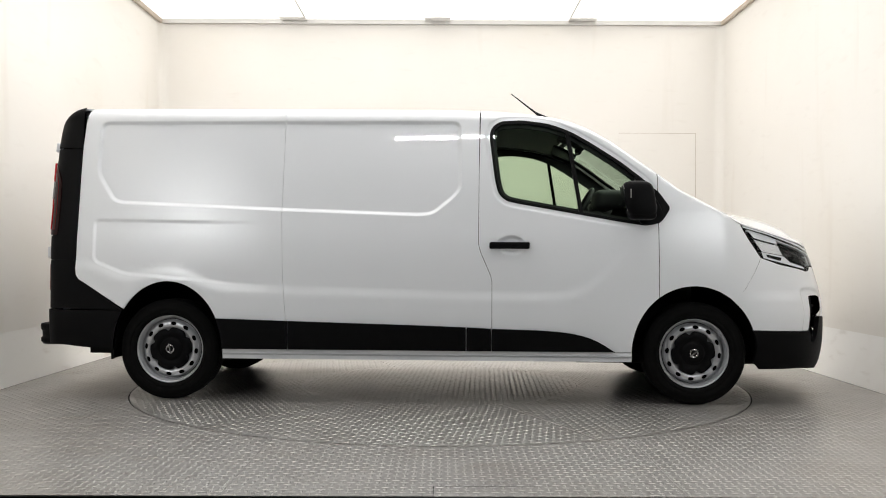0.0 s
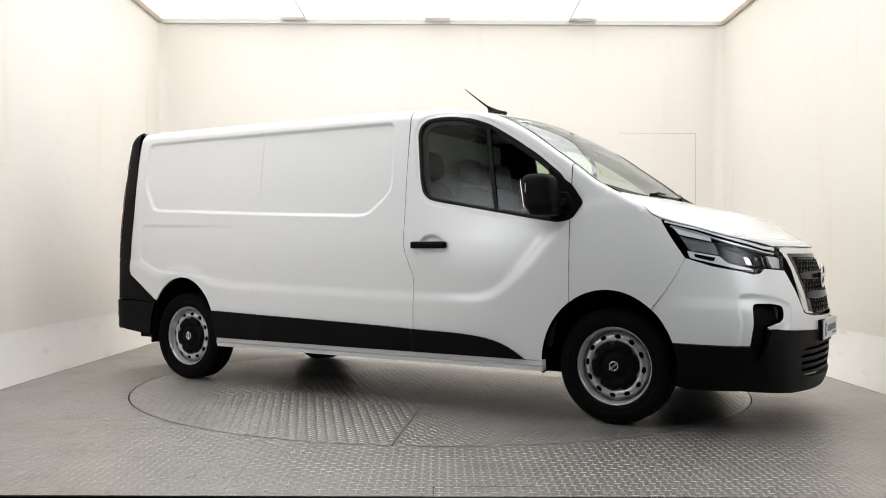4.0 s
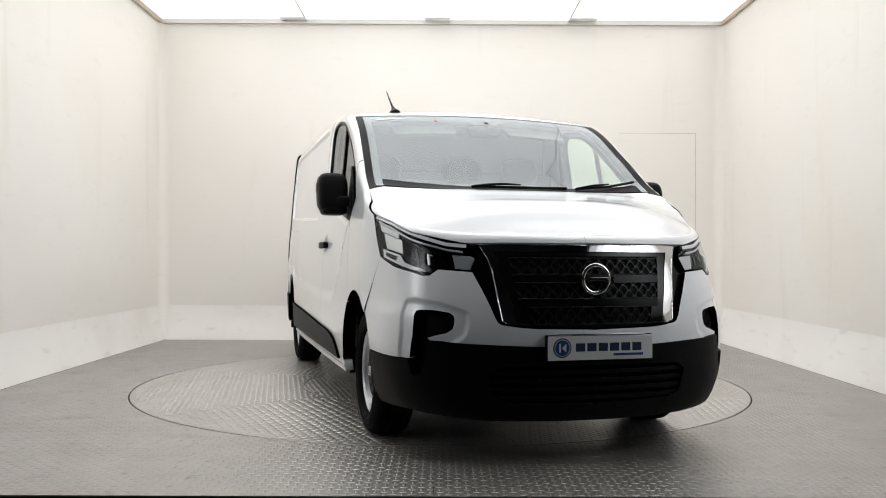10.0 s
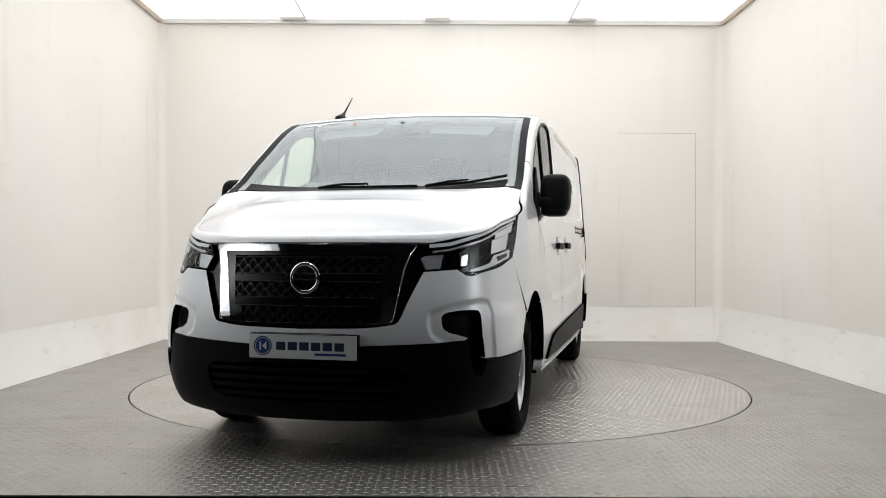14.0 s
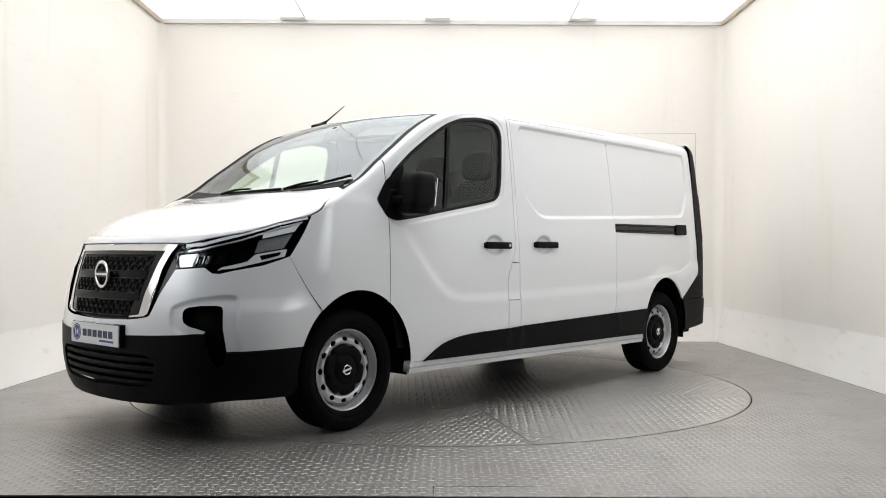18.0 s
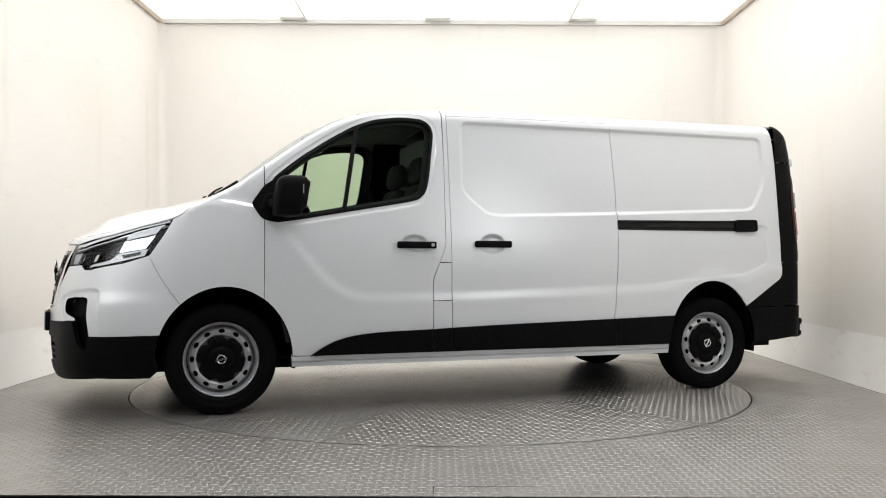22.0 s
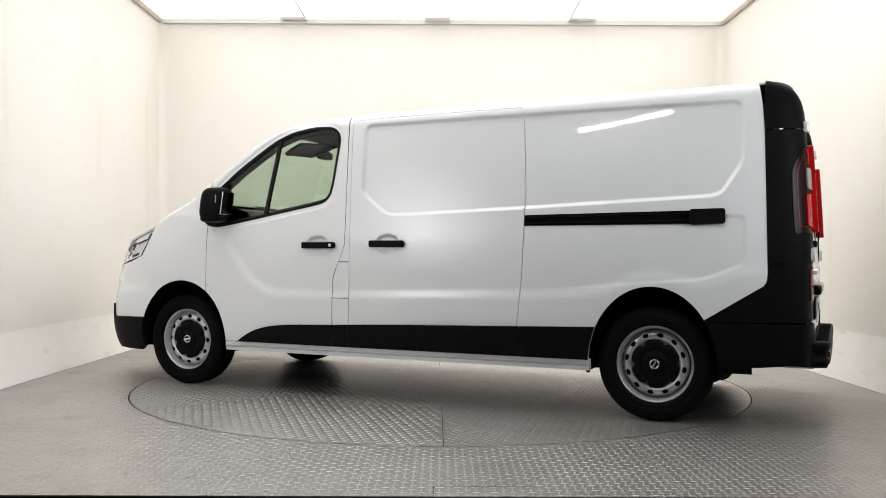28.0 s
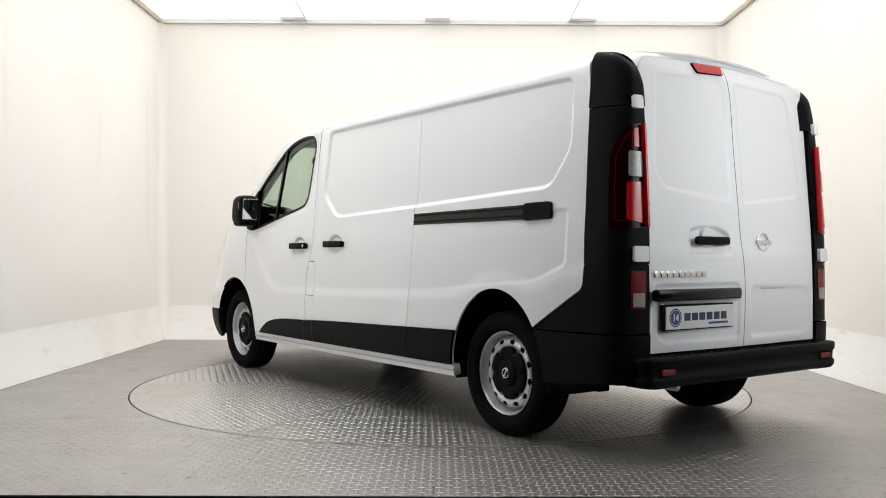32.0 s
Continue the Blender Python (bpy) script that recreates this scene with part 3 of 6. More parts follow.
CREASES = (PRESSED[0][0], PRESSED[1][0], PRESSED[2][0])


def hug(side):
    """The dark inner skin behind all seams of one side."""
    loop = [(-2.3, 0.30)] + [(arch_x(ARCH_R, 0.335, -1) - 0.03, 0.30)] + arch(ARCH_R[0], ARCH_R[1] + 0.03, ARCH_R[2] + 0.03, 180, 0, 20)
    loop += [(arch_x(ARCH_R, 0.335, 1) + 0.03, 0.30), (0.36, 0.30), (0.36, 1.945), (-2.3, 1.955)]
    sheet("inner_skin", loop, plain_map, UNDER, van, d=0.028, step=0.12, side=side, thick=0.004)


def rear_cap(sd, s_in):
    """Black upper corner: follows the body's corner and closes in a dome along a spine."""
    sv = np.linspace(-2.362, s_in, 22)
    flat, _ = plain_map(sv, np.full_like(sv, 1.70), -0.010)
    outer = [(p[0], p[1]) for p in flat] + [(-2.545, 0.664), (-2.50, 0.650), (-2.45, 0.655)]
    k = len(outer)
    bm = bmesh.new()
    cols = []
    for i, (x, y) in enumerate(outer):
        u = min(1.0, i / (len(sv) - 1)) ** 1.3
        spine = np.array((-2.362 - 0.085 * u, 0.795 - 0.070 * u))
        top, r = 1.981 - 0.018 * u * u, 0.085 + 0.075 * u
        col = [bm.verts.new((x, sd * y, 1.697))]
        zb = top - r
        for z in np.linspace(1.697, zb, 5)[1:]:
            w = smooth(-2.35, -2.57, x)
            px, py = x + (LEAN_R(z) - LEAN_R(1.70)) * w, y * (1 + (WIDTH(z) / WIDTH(1.70) - 1) * (1 if i < k - 6 else 0.2))
            col.append(bm.verts.new((px, sd * py, z)))
        for f in np.linspace(0, math.pi / 2, 9)[1:]:
            q = spine + (np.array((px, py)) - spine) * math.cos(f)
            q[0] += 0.03 * u * math.sin(f)
            col.append(bm.verts.new((q[0], sd * q[1], zb + r * math.sin(f))))
        cols.append(col)
    for a, b in zip(cols, cols[1:]):
        for j in range(len(a) - 1):
            bm.faces.new((a[j], a[j + 1], b[j + 1], b[j]))
    bmesh.ops.remove_doubles(bm, verts=bm.verts, dist=1e-4)
    return part("rear_cap", bm, BLACK, van, "black plastic upper corner cap", smooth=True)


for sd in (1, -1):
    hug(sd)

    # cab door
    loop = DOOR_REAR + along(q_top, 0.343, 1.500, 40) + arch_between(ARCH_F, 1.506, arch_x(ARCH_F, SILL_Z, -1), 16)
    door = sheet("front_door", loop, side_map, PAINT, van, "white cab door with a deep pressed sweep", holes=[WINDOW], step=0.035, extra=CREASES + (np.array(CUP), SURROUND), side=sd)
    sheet("window_seal", shrink(WINDOW, -0.008), side_map, SEAL, door, "black rubber window frame", holes=[shrink(WINDOW, 0.011)], d=-0.0015, step=0.03, thick=0.03, side=sd, gap=0)
    glass = sheet("side_window", shrink(WINDOW, 0.015), plain_map, SIDEGLASS, door, "green tinted side window", d=0.014, step=0.08, thick=0.004, side=sd, gap=0)
    glass.visible_shadow = False
    sheet("window_bar", [(0.900, 1.80), (0.927, 1.80), (1.018, 1.245), (0.992, 1.25)], plain_map, SEAL, door, d=0.004, step=0.05, thick=0.02, side=sd, gap=0)
    inner = [(0.36, 0.42), (1.36, 0.42), (1.43, 0.75), (1.46, 1.19), (1.27, 1.215), (0.9, 1.282), (0.56, 1.345), (0.47, 1.39), (0.42, 1.50), (0.36, 1.5)]
    sheet("door_lining", inner, plain_map, DASH, door, "dark plastic inner door lining", d=0.07, step=0.1, thick=0.01, side=sd)
    inframe = list(shrink(WINDOW, -0.06))
    sheet("inner_frame", inframe, plain_map, DASH, door, d=0.045, step=0.06, thick=0.02, side=sd, holes=[shrink(WINDOW, 0.035)])

    # front wing, with the seam to the bonnet and the lamp's rear edge
    lamp_tip, lamp_low = X(2.035, 1.185), X(2.171, 0.966)
    wing_low = (1.995, arch_z(ARCH_F, 1.995))
    loop = [(1.506, arch_z(ARCH_F, 1.506) + 0.001)] + along(q_top, 1.503, 1.90, 16) + [(1.955, 1.275), (2.01, 1.222), (2.045, 1.203), lamp_tip, lamp_low] + \
        [tuple(np.array(lamp_low) * (1 - t) + np.array(wing_low) * t + (0.02 * t * (1 - t), 0)) for t in (0.33, 0.66)] + arch_between(ARCH_F, 1.995, 1.52, 14)
    sheet("front_wing", loop, side_map, PAINT, van, gap=0.0011, step=0.035, extra=CREASES[1:], side=sd)

    # white upper part of the bumper's corner, joined at the middle
    lamp_under = [lamp_low, X(2.31, 0.920), X(2.455, 0.892), Y(0.765, 0.877), Y(0.737, 0.880), Y(0.70, 0.908), Y(0.557, 0.897)]
    pocket = [Y(0.752, 0.578), Y(0.764, 0.592), Y(0.735, 0.603), Y(0.685, 0.617), Y(0.660, 0.635), Y(0.652, 0.660), Y(0.650, 0.688), Y(0.658, 0.704), Y(0.675, 0.712),
              Y(0.73, 0.721), Y(0.785, 0.722), Y(0.803, 0.717), Y(0.812, 0.700), Y(0.823, 0.60), Y(0.833, 0.489)]
    nose_low = [Y(0.0, 0.553), Y(0.2, 0.553), Y(0.326, 0.557), Y(0.426, 0.561), Y(0.578, 0.568), Y(0.66, 0.573)]
    loop = lamp_under + [Y(0.50, 0.765), Y(0.462, 0.672), Y(0.455, 0.662), Y(0.44, 0.655), Y(0.37, 0.644), Y(0.302, 0.638), Y(0.126, 0.634), Y(0.0, 0.632)] + nose_low + pocket + \
        [(arch_x(ARCH_F, 0.497, 1), 0.497)] + arch_between(ARCH_F, arch_x(ARCH_F, 0.50, 1), 1.995, 10) + \
        [tuple(np.array(wing_low) * (1 - t) + np.array(lamp_low) * t + (0.02 * t * (1 - t), 0)) for t in (0.33, 0.66)]
    sheet("front_bumper", loop, bumper_map, PAINT, van, "white upper front bumper", step=0.022, side=sd, gap=0.0006, thick=0.035, extra=(FLARE,))
    sheet("bumper_bridge", [Y(0.0, 0.556), Y(0.06, 0.556), Y(0.06, 0.631), Y(0.0, 0.6305)], plain_map, PAINT, van, d=-0.0006, step=0.02, side=sd, gap=0, thick=0.003)

    # black lower bumper, the side pocket and its dark back
    low = [Y(0.752, 0.582), Y(0.758, 0.55), Y(0.778, 0.45), Y(0.80, 0.405), Y(0.818, 0.42), Y(0.832, 0.484)]
    loop = nose_low + [Y(0.70, 0.580)] + low + [(arch_x(ARCH_F, 0.494, 1), 0.494)] + arch_between(ARCH_F, arch_x(ARCH_F, 0.49, 1), arch_x(ARCH_F, 0.36, 1), 6) + \
        [X(2.12, 0.28), X(2.16, 0.24), X(2.3, 0.238), X(2.45, 0.24), Y(0.66, 0.225), Y(0.5, 0.21), Y(0.2, 0.205), Y(0.0, 0.205)]
    intake = [Y(0.0, 0.465), Y(0.45, 0.46), Y(0.50, 0.43), Y(0.47, 0.32), Y(0.40, 0.295), Y(0.0, 0.29)]
    loop = loop[:-1] + [Y(0.0, 0.205), Y(0.0, 0.285)] + intake[::-1][1:-1] + [Y(0.0, 0.47)]
    bump = sheet("lower_bumper", loop, plain_map, BLACK, van, "black grained plastic lower front bumper", step=0.03, side=sd, gap=0.0015, d=-0.004, thick=0.03)
    back = [Y(0.64, 0.62), Y(0.66, 0.74), Y(0.79, 0.745), Y(0.835, 0.73), Y(0.85, 0.45), Y(0.82, 0.38), Y(0.75, 0.40), Y(0.72, 0.57)]
    sheet("bumper_pocket", back, plain_map, BLACK, bump, d=0.06, step=0.05, side=sd)
    for z in (0.305, 0.345, 0.385, 0.425):
        sheet("intake_slat", [Y(0.0, z), Y(0.49, z), Y(0.49, z + 0.02), Y(0.0, z + 0.02)], plain_map, BLACK, bump, d=0.006, step=0.06, thick=0.03, side=sd, gap=0)
    sheet("intake_back", [Y(0.0, 0.27), Y(0.54, 0.27), Y(0.54, 0.48), Y(0.0, 0.48)], plain_map, DARK, bump, d=0.06, step=0.1, side=sd, gap=0)

    # cargo side
    if sd < 0:
        loop = arch_between(ARCH_R, -2.042, arch_x(ARCH_R, SILL_Z, 1), 30) + [(-0.925, SILL_Z), (-0.965, 0.8), (-0.980, 1.3), (-0.965, float(q_top(-0.965)))] + along(q_top, -0.97, -2.323, 26) + CAPLINE
        sheet("side_panel", loop, side_map, PAINT, van, "white cargo side panel with a pressed recess", step=0.035, extra=CREASES, side=sd, gap=0.0010)
        loop = [(-0.925, SILL_Z), (-0.965, 0.8), (-0.980, 1.3)] + along(q_top, -0.965, 0.338, 26) + DOOR_REAR[::-1]
        sheet("side_panel", loop, side_map, PAINT, van, "white cargo side panel with a pressed recess", step=0.035, extra=CREASES, side=sd, gap=0.0010)
    else:
        seam = [(-0.885, SILL_Z), (-0.925, 0.62), (-0.945, 0.85), (-0.955, 1.10), (-0.955, 1.4), (-0.935, 1.75)]
        loop = arch_between(ARCH_R, -2.042, arch_x(ARCH_R, SILL_Z, 1), 30) + seam + along(q_top, -0.91, -2.323, 26) + CAPLINE
        sheet("rear_quarter", loop, side_map, PAINT, van, "white rear quarter panel with a pressed recess", step=0.035, extra=CREASES, side=sd)
        front = [(0.288, SILL_Z), (0.290, 0.9), (0.298, 1.35), (0.306, 1.75)]
        eaves = lambda v: float(q_top(v)) - 0.100
        loop = seam[:1] + front + along(eaves, 0.308, -0.925, 26) + seam[::-1][:-1]
        sheet("sliding_door", loop, left_map, PAINT, van, "white sliding side door, closed", step=0.035, extra=CREASES + (np.array(CUP_SLIDE),), side=sd)
        loop = along(eaves, -0.923, 0.307, 26) + along(q_top, 0.307, -0.923, 26)
        sheet("roof_side", loop, side_map, PAINT, van, "white roof edge over the sliding door", step=0.03, side=sd, gap=0.0012)
        flap = [(0.292, 0.682), (0.4175, 0.682), (0.4175, 0.80), (0.4095, 0.842), (0.374, 0.927), (0.292, 0.927)]
        loop = front[:1] + [(0.4175, SILL_Z), (0.4175, 0.680), (0.291, 0.680)]
        sheet("pillar_panel", loop, side_map, PAINT, van, step=0.03, side=sd, gap=0.001)
        sheet("fuel_flap", flap, side_map, PAINT, van, "white fuel flap", step=0.03, side=sd, gap=0.001, extra=CREASES[1:])
        loop = [(0.2905, 0.930), (0.374, 0.930), (0.345, 0.995), (0.330, 1.05), (0.333, 1.542), (0.338, float(q_top(0.338))), (0.310, float(q_top(0.31))), (0.306, 1.75), (0.298, 1.35)]
        sheet("pillar_panel", loop, side_map, PAINT, van, step=0.03, side=sd, gap=0.001)
        # rail of the sliding door
        rail = fillet([(-0.957, 1.160), (-0.957, 1.228), (-1.965, 1.240), (-1.965, 1.163)], 0.004)
        rl = sheet("door_rail", rail, plain_map, GLOSSBLACK, van, "black sliding door rail", d=-0.002, step=0.06, thick=0.02, side=sd, gap=0)
        for k in (0.2, 0.75):
            sheet("rail_lip", [(-0.96, 1.160 + 0.068 * k), (-0.96, 1.168 + 0.068 * k), (-1.96, 1.171 + 0.077 * k), (-1.96, 1.163 + 0.077 * k)], plain_map, BLACK, rl, d=-0.007, step=0.1, thick=0.008, side=sd, gap=0)
        sheet("rail_cover", fillet([(-1.955, 1.156), (-1.955, 1.247), (-2.155, 1.250), (-2.155, 1.163)], 0.02), plain_map, BLACK, rl, d=-0.014, step=0.04, thick=0.02, side=sd, gap=0)

    # black corner at the rear: cap, middle piece with the lamp, wedge, bumper corner
    up = lambda z: float(np.interp(z, [p[1] for p in CAPLINE[::-1]], [p[0] for p in CAPLINE[::-1]]))
    s_in = S0 + 0.004
    rear_cap(sd, s_in)
    loop = [(up(0.935), 0.9345), (-2.373, 1.395), (up(1.69), 1.693), (s_in, 1.693), (s_in, 0.9345)]
    lamp_loop = [(s_in + 0.03, 1.105), (s_in + 0.225, 1.100), (s_in + 0.229, 1.30), (s_in + 0.225, 1.45), (s_in + 0.208, 1.50), (s_in + 0.160, 1.575), (s_in + 0.12, 1.600), (s_in + 0.03, 1.612)]
    lamp_loop = fillet(lamp_loop, 0.02)
    # added black sheet that blocks bright background behind the corner's seams
    sheet("corner_back", [(-2.40, 0.62), (s_in, 0.62), (s_in, 1.69), (-2.40, 1.69)], plain_map, BLACK, van, d=-0.001, step=0.06, side=sd, thick=0.004)
    sheet("corner_trim", loop, plain_map, BLACK, van, "black plastic rear corner trim", holes=[lamp_loop], step=0.03, side=sd, d=-0.008, thick=0.03)
    tail = sheet("tail_lamp", lamp_loop, plain_map, DARKRED, van, "dark red tail lamp", step=0.03, side=sd, d=-0.012, thick=0.03, gap=0.002)
    inner_line = fillet([(s_in + 0.11, 1.142), (s_in + 0.197, 1.138), (s_in + 0.201, 1.30), (s_in + 0.197, 1.44), (s_in + 0.182, 1.485), (s_in + 0.14, 1.555), (s_in + 0.11, 1.575)], 0.012)
    # the red reflection along the lamp's edge, drawn as a coloured line
    sheet("lamp_outline", inner_line, plain_map, DARKLENS, tail, "thin dull red line inside the lamp", holes=[shrink(inner_line, 0.0035)], step=0.03, side=sd, d=-0.0135, thick=0.004, gap=0)
    sheet("reverse_lens", fillet([(s_in + 0.050, 1.345), (s_in + 0.140, 1.35), (s_in + 0.140, 1.475), (s_in + 0.050, 1.47)], 0.015), plain_map, CLEARLENS, tail, "clear lamp window", step=0.03, side=sd, d=-0.022, thick=0.02)
    sheet("brake_lens", fillet([(s_in + 0.048, 1.125), (s_in + 0.150, 1.145), (s_in + 0.150, 1.325), (s_in + 0.048, 1.33)], 0.01), plain_map, REDLENS, tail, "bright red brake lens", step=0.03, side=sd, d=-0.018, thick=0.015)
    sheet("side_lens", fillet([(s_in + 0.030, 1.110), (s_in + 0.046, 1.110), (s_in + 0.046, 1.603), (s_in + 0.030, 1.607)], 0.006), plain_map, REDLENS, tail, "bright red edge of the lamp that stands proud", step=0.02, side=sd, d=-0.040, thick=0.038)
    sheet("upper_lens", fillet([(s_in + 0.058, 1.49), (s_in + 0.105, 1.49), (s_in + 0.105, 1.58), (s_in + 0.058, 1.59)], 0.012), plain_map, REDLENS, tail, "red upper lens", step=0.03, side=sd, d=-0.016, thick=0.01)
    loop = [(up(0.934), 0.9335), (-2.384, 0.875)] + CAPLINE[5:] + [CAP_END] + arch_between(ARCH_R, -2.048, arch_x(ARCH_R, 0.60, -1), 8)[1:] + [(s_in, 0.607), (s_in, 0.9335)]
    wedge = sheet("rear_corner", loop, plain_map, BLACK, van, "black plastic wedge behind the wheel arch", step=0.03, side=sd, d=-0.006, thick=0.03)
    low_lamp = fillet([(s_in + 0.03, 0.725), (s_in + 0.12, 0.725), (s_in + 0.12, 0.905), (s_in + 0.03, 0.905)], 0.01)
    lo = sheet("fog_lamp", low_lamp, plain_map, DARKLENS, van, "small red rear fog lamp", step=0.03, side=sd, d=-0.010, thick=0.01, gap=0)
    sheet("clear_lens", fillet([(s_in + 0.04, 0.735), (s_in + 0.11, 0.735), (s_in + 0.11, 0.80), (s_in + 0.04, 0.80)], 0.008), plain_map, CLEARLENS, lo, step=0.03, side=sd, d=-0.013, thick=0.01, gap=0)
    loop = arch_between(ARCH_R, arch_x(ARCH_R, 0.60, -1), arch_x(ARCH_R, 0.345, -1), 6) + [(-2.12, 0.335), (-2.35, 0.352), (-2.48, 0.366), (s_in, 0.366), (s_in, 0.602)]
    sheet("bumper_corner", loop, plain_map, BLACK, van, "black plastic rear bumper corner", step=0.03, side=sd, d=-0.014, thick=0.03)

    # black strips along the sill, and the sill itself
    z_top = curve((-1.5, 0.556), (-0.93, 0.541), (0.25, 0.508), (0.42, 0.500), (0.75, 0.490), (0.92, 0.475), (1.06, 0.442), (1.15, 0.398), (1.222, SILL_Z + 0.003))
    cuts = [arch_x(ARCH_R, 0.45, 1), -0.93, 0.252 if sd < 0 else 0.287, 0.418, 1.222]
    for a, b in zip(cuts, cuts[1:]):
        lp = along(z_top, a, b, 16) + [(b, SILL_Z + 0.002), (a if a > -1.3 else arch_x(ARCH_R, SILL_Z, 1), SILL_Z + 0.002)]
        if a < -1.3:
            lp += arch_between(ARCH_R, arch_x(ARCH_R, SILL_Z + 0.01, 1), arch_x(ARCH_R, 0.55, 1), 6)
            lp = along(z_top, arch_x(ARCH_R, 0.552, 1), b, 16) + [(b, SILL_Z + 0.002)] + [(arch_x(ARCH_R, SILL_Z, 1), SILL_Z + 0.002)] + arch_between(ARCH_R, arch_x(ARCH_R, SILL_Z + 0.01, 1), arch_x(ARCH_R, 0.54, 1), 6)
        sheet("rub_strip", lp, plain_map, BLACK, van, "black plastic rubbing strip", step=0.03, side=sd, d=-0.026, thick=0.03, gap=0.003)
    sheet("sill", [(arch_x(ARCH_R, 0.335, 1), 0.285), (arch_x(ARCH_F, 0.335, -1), 0.285), (arch_x(ARCH_F, 0.335, -1), SILL_Z), (arch_x(ARCH_R, 0.335, 1), SILL_Z)], plain_map, PAINT, van,
          "white sill under the doors", step=0.06, side=sd, d=-0.006, thick=0.05, gap=0)
    sheet("sill_lip", [(arch_x(ARCH_R, 0.335, 1), 0.312), (arch_x(ARCH_F, 0.335, -1), 0.312), (arch_x(ARCH_F, 0.335, -1), 0.322), (arch_x(ARCH_R, 0.335, 1), 0.322)], plain_map, SILVER, van,
          step=0.1, side=sd, d=-0.012, thick=0.01, gap=0)

    # black sail at the mirror's foot
    sail = fillet([(1.352, 1.512), (1.44, 1.442), (1.505, 1.398), (1.583, 1.288), (1.522, 1.196), (1.458, 1.176), (1.38, 1.187), (1.375, 1.30)], 0.025)
    sheet("mirror_sail", sail, plain_map, BLACK, van, "black plastic mirror base", step=0.03, side=sd, d=-0.010, thick=0.02, gap=0)

# roof, windscreen, bonnet
ROOF_FRONT = lambda y: 0.945 + 0.05 * (1 - (abs(y) / 0.8) ** 2)
ROOF_REAR = lambda y: -2.485 + 0.085 * (abs(y) / 0.78) ** 3


def edge_line(x0, x1, n, sign, less=0.0):
    return [(x, sign * (float(half_width(x)) - less)) for x in np.linspace(x0, x1, n)]


ys = np.linspace(-0.78, 0.78, 25)
loop = [(ROOF_REAR(y), y) for y in ys] + edge_line(-2.28, 0.945, 40, 1) + [(ROOF_FRONT(y), y) for y in ys[::-1]] + edge_line(0.945, -2.28, 40, -1)
sheet("roof", loop, top_map, PAINT, van, "plain white steel roof", step=0.08, gap=0)
COWL = lambda y: 1.70 + 0.085 * (1 - (y / 0.85) ** 2)
ys = np.linspace(-0.72, 0.72, 21)
for sg in (1, -1):
    lp = edge_line(0.93, 1.86, 30, sg) + edge_line(1.86, 0.93, 30, sg, 0.042)
    sheet("pillar_trim", lp, top_map, BLACK, van, "black windscreen pillar trim", step=0.03, gap=0.001, d=0.002)
ws = [(ROOF_FRONT(y) + 0.003, y) for y in ys] + edge_line(0.96, 1.74, 30, 1, 0.043) + [(COWL(y) + 0.03, y) for y in np.linspace(0.80, -0.80, 21)] + edge_line(1.74, 0.96, 30, -1, 0.043)
pane = sheet("windscreen", ws, top_map, SCREEN, van, "large raked green tinted windscreen", step=0.06, d=0.004, thick=0.005, gap=0.001)
pane.visible_shadow = False
border = fillet(shrink(np.array(ws), 0.045), 0.09)
sheet("printed_border", ws, top_map, FRIT, pane, "dark printed border of the windscreen", holes=[border], step=0.05, d=0.0075, thick=0.001, gap=0.002)
patch = fillet([(0.985, -0.25), (1.035, -0.215), (1.050, -0.115), (1.135, -0.085), (1.135, 0.085), (1.050, 0.115), (1.035, 0.215), (0.985, 0.25)], 0.02)
sheet("mirror_patch", patch, top_map, FRIT, pane, "dark printed patch round the mirror's foot", step=0.04, d=0.0085, thick=0.001, gap=0)
lower = [(COWL(y) - 0.045, y) for y in np.linspace(-0.79, 0.79, 21)] + [(COWL(y) + 0.03, y) for y in np.linspace(0.79, -0.79, 21)]
sheet("screen_band", lower, top_map, BLACK, pane, "black printed band of the windscreen", step=0.05, d=0.0005, thick=0.003, gap=0)
sheet("cowl", [(COWL(y) - 0.012, y) for y in np.linspace(-0.84, 0.84, 21)] + [(COWL(y) + 0.14, y) for y in np.linspace(0.84, -0.84, 21)], top_map, BLACK, van, "black plastic cowl under the wipers", step=0.05, d=0.022, thick=0.01)
bonnet = [(COWL(y) + 0.052, y) for y in np.linspace(-0.80, 0.80, 31)] + edge_line(1.80, 2.6258, 70, 1) + edge_line(2.6258, 1.80, 70, -1)
bon = sheet("bonnet", bonnet, top_map, PAINT, van, "white bonnet", step=0.035, gap=0)
for sd in (1, -1):
    seam = [(1.905, float(q_top(1.905))), (1.957, 1.279), (2.012, 1.226), (2.048, 1.206), X(2.042, 1.1865), X(2.2, 1.1465), X(2.385, 1.0865), Y(0.585, 1.0335), Y(0.3, 1.0345), Y(0.0, 1.0345)]
    sheet("bonnet_edge", seam + [(s, float(q_top(s))) for s in np.linspace(S1, 1.905, 60)], plain_map, PAINT, bon, step=0.025, side=sd, gap=0.001, thick=0.02)

